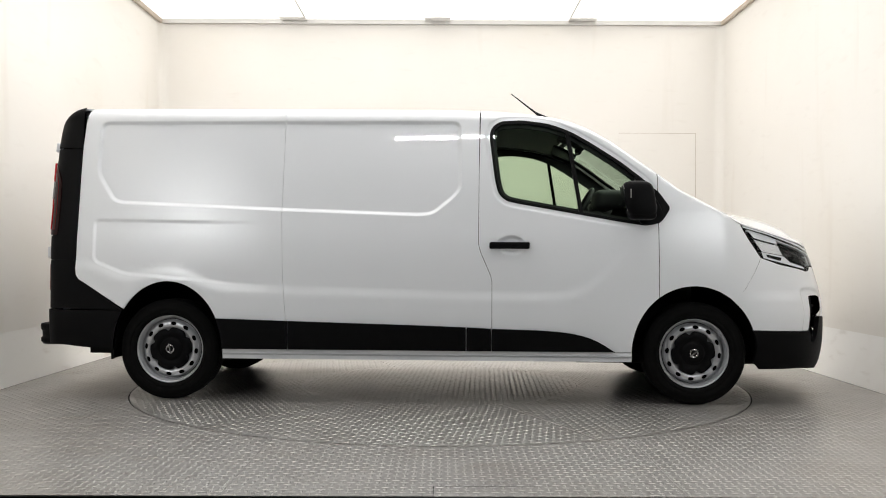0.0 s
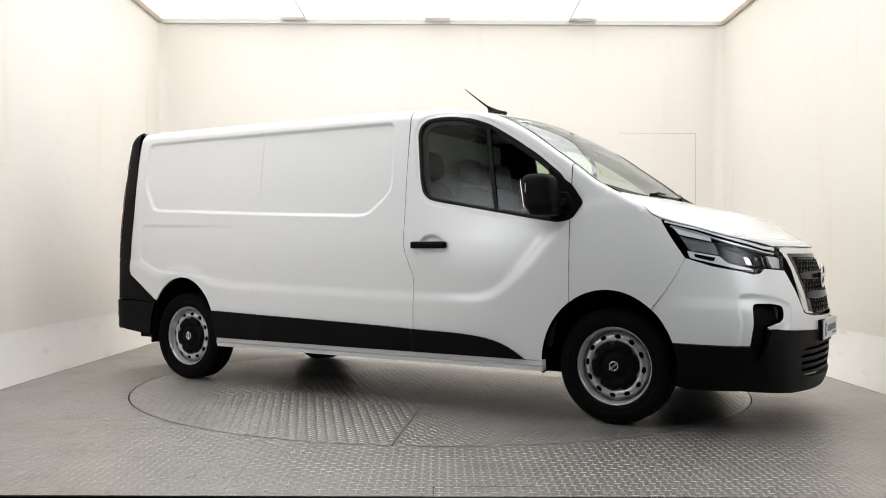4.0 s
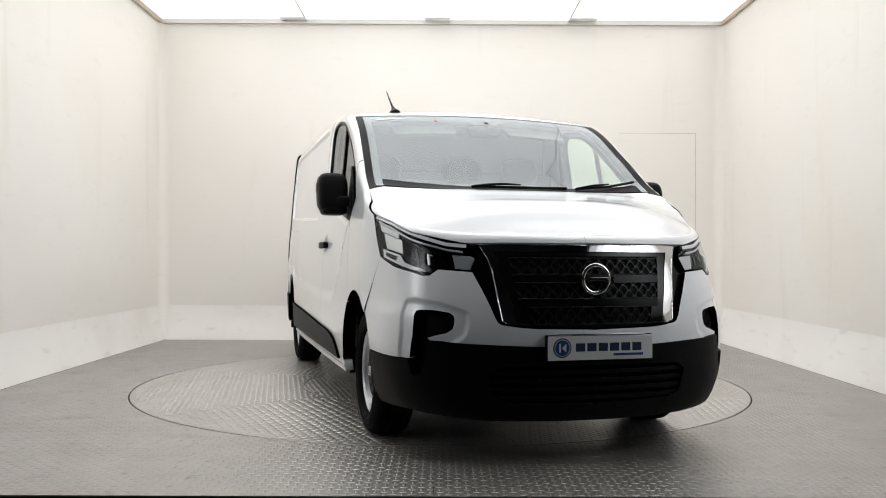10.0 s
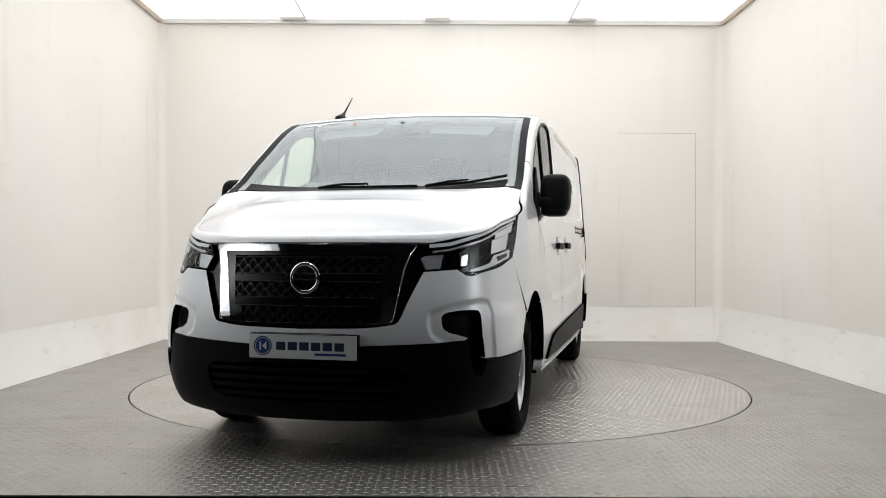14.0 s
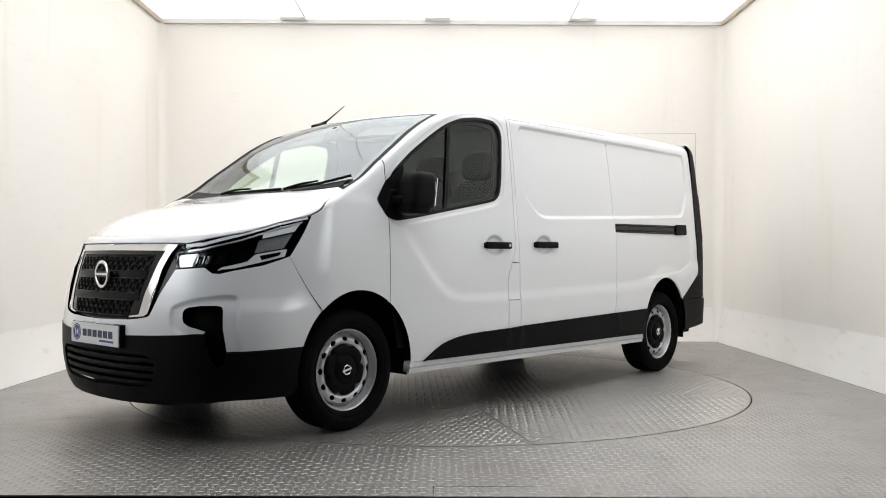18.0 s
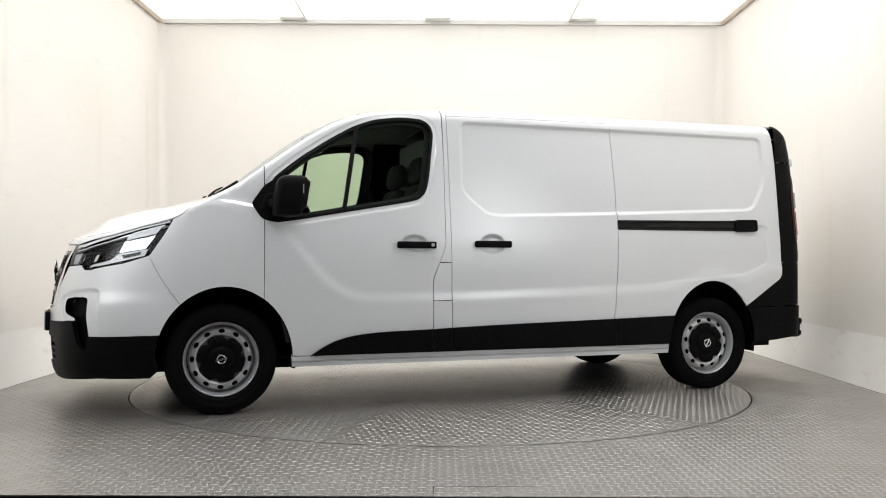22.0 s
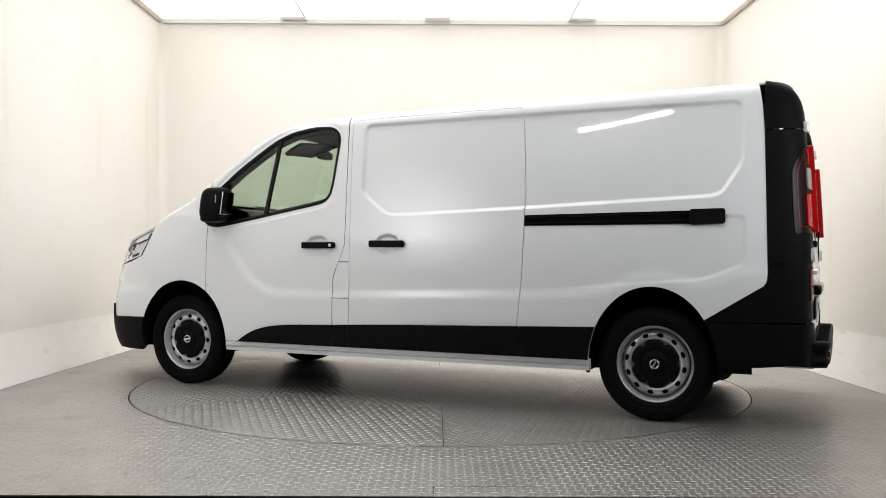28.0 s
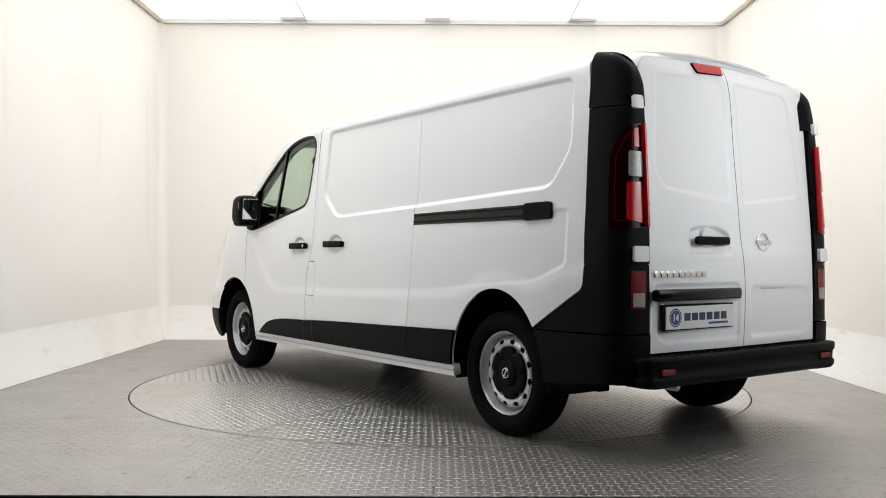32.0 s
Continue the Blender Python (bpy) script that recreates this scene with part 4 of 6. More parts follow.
# headlamps
for sd in (1, -1):
    lamp = [X(2.038, 1.183), X(2.2, 1.145), X(2.385, 1.085), Y(0.555, 1.030), Y(0.524, 0.972), Y(0.556, 0.903), Y(0.70, 0.913), Y(0.74, 0.884), Y(0.765, 0.881), X(2.45, 0.896), X(2.31, 0.924), X(2.172, 0.966)]
    L = fillet(lamp, 0.008)
    unit = sheet("headlamp", shrink(L, -0.008), plain_map, GLOSSBLACK, van, "swept-back headlamp with white light bars behind a clear cover", d=0.060, step=0.04, side=sd, thick=0.02, gap=0)
    sheet("lamp_rim", L, plain_map, GLOSSBLACK, unit, holes=[shrink(L, 0.004)], d=0.002, step=0.03, thick=0.058, side=sd, gap=0.001)

    def strip(name, pts, w, material, d, label="", thick=0.016):
        sheet(name, ribbon(pts, w), plain_map, material, unit, label, d=d, step=0.03, side=sd, thick=thick, gap=0)

    strip("chrome_strip", [X(2.054, 1.1735), X(2.213, 1.1345), X(2.397, 1.0750), Y(0.66, 1.0280), Y(0.572, 1.0190)], 0.017, WHITEBAR, 0.003, "pale upper strip")
    strip("light_bar", [X(2.085, 1.148), X(2.225, 1.109), X(2.402, 1.048), Y(0.66, 1.002), Y(0.59, 0.992)], 0.009, LIGHTGREY, 0.005, "thin silvered upper light bar")
    # the white stands for light that this reflector throws back
    sheet("rear_reflector", [X(2.098, 1.139), X(2.290, 1.083), X(2.300, 1.058), X(2.132, 1.098)], plain_map, WHITEBAR, unit, "white rear light guide", d=0.006, step=0.02, side=sd, thick=0.02, gap=0)
    sheet("lamp_plate", [X(2.138, 1.092), X(2.312, 1.052), X(2.345, 0.985), X(2.195, 1.010)], plain_map, BRIGHT, unit, "bright silvered rear reflector", d=0.020, step=0.02, side=sd, thick=0.01, gap=0)
    sheet("light_bar", [X(2.180, 1.006), X(2.345, 0.976), X(2.385, 0.940), X(2.45, 0.922), Y(0.765, 0.912), Y(0.752, 0.898), X(2.45, 0.905), X(2.320, 0.936), X(2.196, 0.966)], plain_map, WHITEBAR, unit, "white hooked lower light guide", d=0.006, step=0.02, side=sd, thick=0.02, gap=0)
    sheet("bar_mark", [X(2.215, 0.990), X(2.325, 0.969), X(2.315, 0.948), X(2.222, 0.972)], plain_map, GLOSSBLACK, unit, d=0.004, step=0.02, side=sd, thick=0.004, gap=0)
    for ya, yb in ((0.765, 0.720), (0.712, 0.670)):
        lp = fillet([Y(ya, 0.935), Y(ya, 1.0), Y(yb, 0.985), Y(yb, 0.925)], 0.010)
        mod = sheet("projector", lp, plain_map, GLOSSBLACK, unit, d=0.030, step=0.03, side=sd, thick=0.025, gap=0, holes=[shrink(lp, 0.005)])
        sheet("projector_lens", shrink(lp, 0.005), plain_map, CHROME, mod, "bright projector lens", d=0.042, step=0.03, side=sd, thick=0.01, gap=0)
    sheet("inner_reflector", [Y(0.632, 0.918), Y(0.640, 0.984), Y(0.56, 0.977), Y(0.540, 0.966), Y(0.568, 0.912)], plain_map, LIGHTGREY, unit, "silvered inner reflector", d=0.018, step=0.02, side=sd, thick=0.02, gap=0)
    for y in (0.645, 0.675, 0.60):
        strip("lamp_fin", [Y(y, 0.975), Y(y + 0.003, 0.955), Y(y + 0.002, 0.935)], 0.004, CHROME, 0.020, thick=0.01)
    cover = sheet("lamp_cover", shrink(L, 0.004), plain_map, LAMPGLASS, unit, "clear plastic lamp cover", d=0.001, step=0.03, side=sd, thick=0.004, gap=0)
    cover.visible_shadow = False

# grille
grille = tagged(new("grille"), "black mesh grille in a chrome V frame")
grille.parent = van
ROWS = ((0.655, 0.738), (0.774, 0.852), (0.886, 0.967))
inner_y = lambda z: float(np.interp(z, (0.652, 0.738, 0.748, 0.98), (0.297, 0.322, 0.357, 0.392)))
for sd in (1, -1):
    lp = [Y(0.0, 1.035), Y(0.550, 1.032), Y(0.520, 0.972), Y(0.552, 0.897), Y(0.50, 0.768), Y(0.462, 0.675), Y(0.44, 0.658), Y(0.37, 0.646), Y(0.302, 0.640), Y(0.0, 0.635)]
    sheet("surround", lp, plain_map, GLOSSBLACK, grille, "gloss black grille surround", d=0.026, step=0.04, side=sd, thick=0.02, gap=0)
    lp = [Y(0.0, 1.031), Y(0.520, 1.031), Y(0.486, 0.965), Y(0.470, 0.90), Y(0.437, 0.672), Y(0.42, 0.660), Y(0.30, 0.649), Y(0.302, 0.657), Y(0.375, 0.667), Y(0.402, 0.80), Y(0.430, 0.93), Y(0.452, 0.996), Y(0.0, 0.998)]
    sheet("chrome_frame", lp, plain_map, CHROME, grille, "chrome V frame", d=0.008, step=0.025, side=sd, thick=0.03, gap=0)
    lp = [Y(0.0, 0.997), Y(0.451, 0.995), Y(0.429, 0.93), Y(0.401, 0.80), Y(0.374, 0.668), Y(0.298, 0.659), Y(0.322, 0.742), Y(0.357, 0.752), Y(0.392, 0.976), Y(0.0, 0.976)]
    sheet("inner_frame", lp, plain_map, GLOSSBLACK, grille, "gloss black inner frame of the grille", d=0.011, step=0.025, side=sd, thick=0.02, gap=0.0006)
    edge = [(0.0, 1.029), (0.25, 1.029), (0.518, 1.029), (0.485, 0.965), (0.469, 0.90), (0.437, 0.674), (0.42, 0.662)]
    V = [plain_map(*(np.array([c]) for c in Y(a, b)), 0.007)[0][0] * (1, sd, 1) for a, b in edge]
    rod("chrome_edge", V, 0.003, 0.003, CHROME, grille, "bright chrome edge")
    lp = [Y(0.0, 0.978), Y(0.395, 0.978), Y(0.36, 0.748), Y(0.325, 0.740), Y(0.30, 0.646), Y(0.0, 0.638)]
    sheet("grille_back", lp, plain_map, DARK, grille, d=0.024, step=0.06, side=sd, thick=0.01, gap=0)
    for z0, z1 in ((0.852, 0.886), (0.738, 0.774)):
        w = inner_y(z0 + 0.02) - 0.002
        sheet("grille_bar", [Y(0.0, z0), Y(w, z0), Y(w, z1), Y(0.0, z1)], plain_map, PIANO, grille, "black grille bar", d=0.008, step=0.06, thick=0.02, side=sd, gap=0)
    for z in (0.657, 0.736, 0.776, 0.850, 0.888, 0.965):
        w = inner_y(z) - 0.002
        V = [plain_map(*(np.array([c]) for c in Y(y, z)), 0.006)[0][0] * (1, sd, 1) for y in np.linspace(0, w, 6)]
        rod("mesh_edge", V, 0.0026, 0.0026, SATIN, grille, "satin grey grille strip", n=6)


def lattice():
    """Waved strips that touch in turn, as a diamond mesh."""
    V, F, k = [], [], 0
    for za, zb in ROWS:
        h = (zb - za) / 3
        for j in range(4):
            z = za + h * j
            w = inner_y((za + zb) / 2) - 0.004
            yy = np.linspace(-w, w, 241)
            c = np.cos(yy * 2 * math.pi / 0.056 + math.pi * (j % 2))
            up = np.where(c > 0, h * 0.48 if j < 3 else 0.0, h * 0.48 if j > 0 else 0.0)
            zz = z + up * np.sign(c) * np.abs(c) ** 0.8
            ss = np.array([s_of(y=v, z=float(z)) for v in np.linspace(0, w, 25)])
            s = np.interp(np.abs(yy), np.linspace(0, w, 25), ss)
            for dz, d in ((0.0022, 0.008), (-0.0022, 0.008), (-0.0022, 0.020), (0.0022, 0.020)):
                P, n = plain_map(s, zz + dz, d)
                P[:, 1] *= np.where(yy < 0, -1, 1)
                V.append(P)
            m = len(yy)
            for i in range(m - 1):
                for a, c2 in ((0, 1), (1, 2), (3, 0)):
                    F.append((k + a * m + i, k + a * m + i + 1, k + c2 * m + i + 1, k + c2 * m + i))
            k += 4 * m
    ob = mesh_ob("grille_mesh", np.vstack(V), F, SATIN, grille, "dark satin diamond mesh")
    ob["kind"] = "stuff"


lattice()

# ---- rear doors and rear bumper ----


def edge_y(z):
    return float(base(np.array([S0]), np.array([min(z, 1.86)]))[0, 1]) - 0.002


def door_top(y):
    return 1.992 - 0.034 * (abs(y) / 0.65) ** 2


SEAM_Y = -0.022
zs = np.linspace(0.505, 1.895, 30)
loop = [(SEAM_Y, 0.505)] + [(edge_y(z), z) for z in zs] + [(y, door_top(y)) for y in np.linspace(0.625, SEAM_Y, 16)]
rd_left = sheet("rear_door", loop, rear_map, PAINT, van, "white left rear door, closed, with plate and handle", step=0.03, extra=[p[0] for p in DOOR_PRESS], thick=0.03)
loop = [(SEAM_Y, 0.505)] + [(-edge_y(z), z) for z in zs] + [(y, door_top(y)) for y in np.linspace(-0.625, SEAM_Y, 16)]
rd_right = sheet("rear_door", loop, rear_map, PAINT, van, "white right rear door, closed", step=0.03, extra=[p[0] for p in DOOR_PRESS], thick=0.03)
sheet("door_back", [(-0.64, 0.48), (0.64, 0.48), (0.60, 1.88), (-0.60, 1.88)], rear_map, UNDER, van, d=0.05, step=0.1)
def roof_lip():
    """Rounded rear edge of the roof, from its top down to the doors."""
    bm = bmesh.new()
    rows = []
    for y in np.linspace(-0.79, 0.79, 41):
        A = Vector(top_map(np.array([ROOF_REAR(y) + 0.01]), np.array([y]), 0.0006)[0][0])
        yb = max(-0.70, min(0.70, y * 0.89))
        B = Vector(rear_map(np.array([yb]), np.array([door_top(yb) + 0.003 - 0.06 * smooth(0.6, 0.70, abs(yb))]), 0.004)[0][0])
        C = Vector((B.x + 0.008, (A.y + B.y) / 2, A.z - 0.004))
        rows.append([bm.verts.new(A * (1 - t) ** 2 + C * 2 * t * (1 - t) + B * t * t) for t in np.linspace(0, 1, 7)] + [bm.verts.new(B + Vector((0.06, 0, -0.01)))])
    for a, b in zip(rows, rows[1:]):
        for j in range(7):
            bm.faces.new((a[j], a[j + 1], b[j + 1], b[j]))
    part("roof_lip", bm, PAINT, van, "white rounded rear edge of the roof", smooth=True)


roof_lip()


def on_rear(y, z, out):
    P, n = rear_map(np.array([float(y)]), np.array([float(z)]), -out)
    return Vector(P[0])


def rear_box(name, y0, y1, z0, z1, out0, out1, material, parent, bevel=0.008, label="", shift=0.0):
    c = on_rear((y0 + y1) / 2, (z0 + z1) / 2, 0)
    bm = bmesh.new()
    box(bm, c.x - out1, c.x - out0, y0, y1, z0, z1, bevel)
    return part(name, bm, material, parent, label, smooth=True)


def plate_face(front, x, yc, zc, parent):
    """Show plate of a dealer: disc and plain bars. front: 1 faces forward, -1 backward; words run to the reader's right."""
    w, h = 0.53, 0.112
    bm = bmesh.new()
    box(bm, x - 0.004, x + 0.004, yc - w / 2, yc + w / 2, zc - h / 2, zc + h / 2, 0.0035)
    plate = part("show_plate", bm, PLATEWHITE, parent, "white dealer show plate with a blue disc")
    xf = x + front * 0.0048
    rd = 1 if front > 0 else -1        # reader's right in y

    def flat(name, pts, material, lift=0.0):
        a, b = xf + front * lift, xf + front * (lift - 0.003)
        k = len(pts)
        v = [(a, yc + rd * u, zc + q) for u, q in pts] + [(b, yc + rd * u, zc + q) for u, q in pts]
        f = [tuple(range(k)), tuple(range(2 * k - 1, k - 1, -1))] + [(i, (i + 1) % k, k + (i + 1) % k, k + i) for i in range(k)]
        bm = bmesh.new()
        vs = [bm.verts.new(q) for q in v]
        for q in f:
            bm.faces.new([vs[i] for i in q])
        return part(name, bm, material, plate)

    circ = lambda cx, cz, r: [(cx + r * math.cos(t), cz + r * math.sin(t)) for t in np.linspace(0, 2 * math.pi, 32, endpoint=False)]
    flat("disc", circ(-0.195, 0.002, 0.045), PLATENAVY)
    flat("disc_ring", circ(-0.195, 0.002, 0.039), PLATEWHITE, 0.0006)
    flat("disc_face", circ(-0.195, 0.002, 0.036), PLATEBLUE, 0.0012)
    flat("disc_mark", [(-0.211, -0.018), (-0.203, -0.018), (-0.203, 0.022), (-0.211, 0.022)], PLATEWHITE, 0.0018)
    flat("disc_mark", [(-0.198, 0.002), (-0.176, -0.018), (-0.176, 0.022)], PLATEWHITE, 0.0018)
    for i in range(6):
        u = -0.128 + i * 0.0575
        flat("word_bar", [(u, -0.016), (u + 0.046, -0.016), (u + 0.046, 0.022), (u, 0.022)], PLATENAVY)
    flat("small_bar", [(0.062, -0.038), (0.215, -0.038), (0.215, -0.027), (0.062, -0.027)], PLATEBLUE)
    return plate


plate_face(-1, on_rear(0.345, 0.675, 0).x - 0.014, 0.345, 0.674, rd_left)
rear_box("plate_backing", 0.07, 0.625, 0.612, 0.74, -0.004, 0.009, BLACK, rd_left, 0.004)
rear_box("handle_bar", 0.035, 0.695, 0.757, 0.815, -0.005, 0.042, GLOSSBLACK, rd_left, 0.014, "black plate lamp bar")
rear_box("door_handle", 0.088, 0.358, 1.033, 1.076, 0.012, 0.038, BLACK, rd_left, 0.012, "black rear door handle")
bm = bmesh.new()
bmesh.ops.create_cone(bm, cap_ends=True, segments=32, radius1=0.06, radius2=0.05, depth=0.02)
c = on_rear(0.24, 1.068, 0)
bmesh.ops.transform(bm, matrix=Matrix.Translation((c.x - 0.004, 0.24, 1.068)) @ Matrix.Rotation(radians(-90), 4, "Y"), verts=bm.verts)
part("handle_cup", bm, PAINT, rd_left, smooth=False)
for i in range(9):
    y = 0.668 - i * 0.0425
    rear_box("letter_bar", y - 0.035, y, 0.871, 0.903, -0.002, 0.007, CHROME, rd_left, 0.002)


def ring(name, centre, axis_x, r, tube, material, parent, squash=1.0, label=""):
    """A flattened ring that faces along x."""
    bm = bmesh.new()
    n, k = 48, 10
    rows = []
    for i in range(n):
        a = 2 * math.pi * i / n
        row = []
        for j in range(k):
            b = 2 * math.pi * j / k
            rr = r + tube * math.cos(b)
            row.append(bm.verts.new((centre[0] + axis_x * tube * squash * math.sin(b), centre[1] + rr * math.cos(a), centre[2] + rr * math.sin(a))))
        rows.append(row)
    for i in range(n):
        for j in range(k):
            bm.faces.new((rows[i][j], rows[(i + 1) % n][j], rows[(i + 1) % n][(j + 1) % k], rows[i][(j + 1) % k]))
    return part(name, bm, material, parent, label, smooth=True)


c = on_rear(-0.21, 1.05, 0.006)
bd = ring("badge", c, 1, 0.046, 0.007, CHROME, rd_right, 0.6, "plain chrome ring badge with a bar")
bm = bmesh.new()
box(bm, c.x - 0.008, c.x + 0.004, -0.21 - 0.066, -0.21 + 0.066, 1.038, 1.062, 0.004)
part("badge_bar", bm, CHROME, bd)
# high brake lamp
loop = fillet([(0.012, 1.935), (0.012, 1.982), (0.250, 1.976), (0.225, 1.924)], 0.008)
sheet("brake_lamp", loop, rear_map, REDLENS, rd_left, "red high brake lamp", d=-0.012, step=0.02, thick=0.02, gap=0)
rear_box("door_vent", -0.40, -0.17, 0.803, 0.818, -0.004, 0.004, LIGHTGREY, rd_right, 0.003)

# hinges: white blocks that wrap the black corners
for sd in (1, -1):
    for z, h in ((1.708, 0.062), (0.985, 0.074)):
        lp = fillet([(S0 + 0.030, z - h / 2), (S0 + 0.115, z - h / 2), (S0 + 0.115, z + h / 2), (S0 + 0.030, z + h / 2)], 0.012)
        sheet("door_hinge", lp, plain_map, PAINT, rd_left if sd > 0 else rd_right, "white painted door hinge", d=-0.028, step=0.02, thick=0.028, side=sd, gap=0)

# stepped rear bumper
path = [(-2.54, 0.812), (-2.64, 0.812), (-2.672, 0.800), (-2.692, 0.775), (-2.702, 0.73), (-2.706, 0.5), (-2.708, 0.2)]
path = path + [(x, -y) for x, y in path[::-1]]
prof = [(0.16, 0.492), (0.010, 0.497), (0.002, 0.491), (0.0, 0.478), (0.004, 0.455), (0.016, 0.447), (0.018, 0.405), (0.004, 0.397), (0.006, 0.372), (0.03, 0.352), (0.14, 0.345)]
bm = bmesh.new()
rows = []
pp = np.array(path)
for i, (x, y) in enumerate(path):
    t = pp[min(i + 1, len(pp) - 1)] - pp[max(i - 1, 0)]
    t /= np.linalg.norm(t)
    nx, ny = -t[1], t[0]
    if nx > 0 and abs(y) < 0.7 or (abs(y) >= 0.7 and ny * y > 0):
        nx, ny = -nx, -ny
    rows.append([])
    for w, z in prof:
        px, py = x + min(w, 0.14) * (1 if abs(y) < 0.76 else 0.25), y - (w if abs(y) >= 0.76 else 0) * (1 if y > 0 else -1)
        rows[-1].append(bm.verts.new((px, py, z)))
for a, b in zip(rows, rows[1:]):
    for j in range(len(prof) - 1):
        bm.faces.new((a[j], a[j + 1], b[j + 1], b[j]))
rb = part("rear_bumper", bm, BLACK, van, "black stepped plastic rear bumper", smooth=True)
for sd in (1, -1):
    bm = bmesh.new()
    box(bm, -2.700, -2.680, sd * 0.67 - 0.05, sd * 0.67 + 0.05, 0.410, 0.443, 0.006)
    part("reflector", bm, DARKLENS, rb, "small red reflector")
for i in range(26):
    bm = bmesh.new()
    y = -0.65 + i * 0.052
    box(bm, -2.69, -2.62, y - 0.004, y + 0.004, 0.490, 0.4995, 0.002)
    part("step_rib", bm, BLACK, rb)

# ---- nose badge and plate ----
nose_x = float(base(np.array([S1]), np.array([0.866]))[0, 0])
bd = ring("badge", (nose_x + 0.016, 0.015, 0.866), 1, 0.066, 0.0095, CHROME, grille, 0.7, "plain chrome ring badge with a bar")
bm = bmesh.new()
box(bm, nose_x, nose_x + 0.020, 0.015 - 0.094, 0.015 + 0.094, 0.850, 0.884, 0.006)
part("badge_bar", bm, GLOSSBLACK, bd)
bm = bmesh.new()
box(bm, nose_x + 0.018, nose_x + 0.0225, 0.015 - 0.062, 0.015 + 0.062, 0.860, 0.874, 0.002)
part("badge_word", bm, CHROME, bd)
px = float(base(np.array([S1]), np.array([0.55]))[0, 0])
plate_face(1, px + 0.014, 0.021, 0.549, van)
bm = bmesh.new()
box(bm, px - 0.03, px + 0.0085, -0.247, 0.289, 0.489, 0.609, 0.004)
part("plate_backing", bm, BLACK, van)
bm = bmesh.new()
box(bm, px + 0.008, px + 0.02, -0.20, 0.245, 0.608, 0.614, 0.002)
part("plate_clip", bm, CHROME, van)

# ---- wheels ----
RIM = curve((0.0, 0.03), (0.10, 0.03), (0.13, 0.034), (0.148, 0.050), (0.162, 0.055), (0.180, 0.050), (0.190, 0.030), (0.198, 0.020), (0.206, 0.026), (0.213, 0.058), (0.219, 0.074), (0.2245, 0.078), (0.229, 0.072))


def rim_map(u, v, d=0.0):
    u, v = np.asarray(u, float), np.asarray(v, float)
    r = np.hypot(u, v)
    h = (RIM(r + 0.001) - RIM(r - 0.001)) / 0.002
    n = np.stack([-h * u / np.maximum(r, 1e-4), np.ones_like(u), -h * v / np.maximum(r, 1e-4)], -1)
    n /= np.linalg.norm(n, axis=-1, keepdims=True)
    return np.stack([u, RIM(r) - d, v], -1), n


def lathe(profile, n, material, name, parent, label="", seg_mod=None):
    """Turns (radius, y) pairs about the y axis."""
    bm = bmesh.new()
    rows = []
    for i in range(n):
        a = 2 * math.pi * i / n
        rows.append([bm.verts.new(((r if not seg_mod else seg_mod(r, a)) * math.cos(a), y, (r if not seg_mod else seg_mod(r, a)) * math.sin(a))) for r, y in profile])
    for i in range(n):
        for j in range(len(profile) - 1):
            bm.faces.new((rows[i][j], rows[(i + 1) % n][j], rows[(i + 1) % n][j + 1], rows[i][j + 1]))
    return part(name, bm, material, parent, label, smooth=True)


wheel = new("wheel")
wheel.parent = van
tyre_prof = [(0.225, -0.09), (0.235, -0.105), (0.27, -0.115), (0.305, -0.11), (0.325, -0.098), (0.335, -0.078)]
for y in (-0.055, -0.018, 0.018, 0.055):
    tyre_prof += [(0.3365, y - 0.010), (0.3365, y - 0.004), (0.329, y - 0.003), (0.329, y + 0.003), (0.3365, y + 0.004)]
tyre_prof += [(0.335, 0.072), (0.328, 0.084), (0.318, 0.094), (0.306, 0.101), (0.302, 0.1005), (0.299, 0.104), (0.28, 0.1065), (0.262, 0.106), (0.260, 0.1035), (0.256, 0.1035), (0.254, 0.105),
              (0.24, 0.098), (0.231, 0.088), (0.228, 0.072)]
tyre = lathe(tyre_prof, 96, RUBBER, "tyre", wheel, "black road tyre")
holes = []
for i in range(12):
    a = 2 * math.pi * (i + 0.5) / 12
    ca, sa = math.cos(a), math.sin(a)
    holes.append([(0.171 * ca + 0.0125 * math.cos(t) * ca - 0.0195 * math.sin(t) * sa, 0.171 * sa + 0.0125 * math.cos(t) * sa + 0.0195 * math.sin(t) * ca) for t in np.linspace(0, 2 * math.pi, 12, endpoint=False)])
circle = lambda r, n: [(r * math.cos(t), r * math.sin(t)) for t in np.linspace(0, 2 * math.pi, n, endpoint=False)]
rim = sheet("rim", circle(0.229, 90), rim_map, SILVER, wheel, "silver painted steel wheel rim with oval holes", holes=holes, step=0.009, thick=0.006, gap=0, extra=(circle(0.206, 90),))
lathe([(0.20, 0.03), (0.215, -0.02), (0.215, -0.09), (0.0, -0.09)], 48, UNDER, "barrel", wheel)
lathe([(0.0, 0.02), (0.16, 0.02), (0.165, 0.0)], 24, UNDER, "brake_disc", wheel)
capm = lambda r, a: r * (1 - (0.15 * max(0, math.cos(6 * a)) ** 3 if r > 0.12 else 0))
lathe([(0.143, 0.030), (0.143, 0.054), (0.136, 0.060), (0.110, 0.064), (0.088, 0.063), (0.082, 0.058), (0.076, 0.058), (0.068, 0.070), (0.058, 0.074), (0.0, 0.075)], 96, BLACK, "hub_cap", wheel, "black plastic wheel centre cap", capm)
hb = ring("hub_badge", (0, 0, 0), 1, 0.025, 0.004, CHROME, wheel, 0.6)
hb.matrix_basis = Matrix.Translation((0, 0.076, 0)) @ Matrix.Rotation(radians(90), 4, "Z")
bm = bmesh.new()
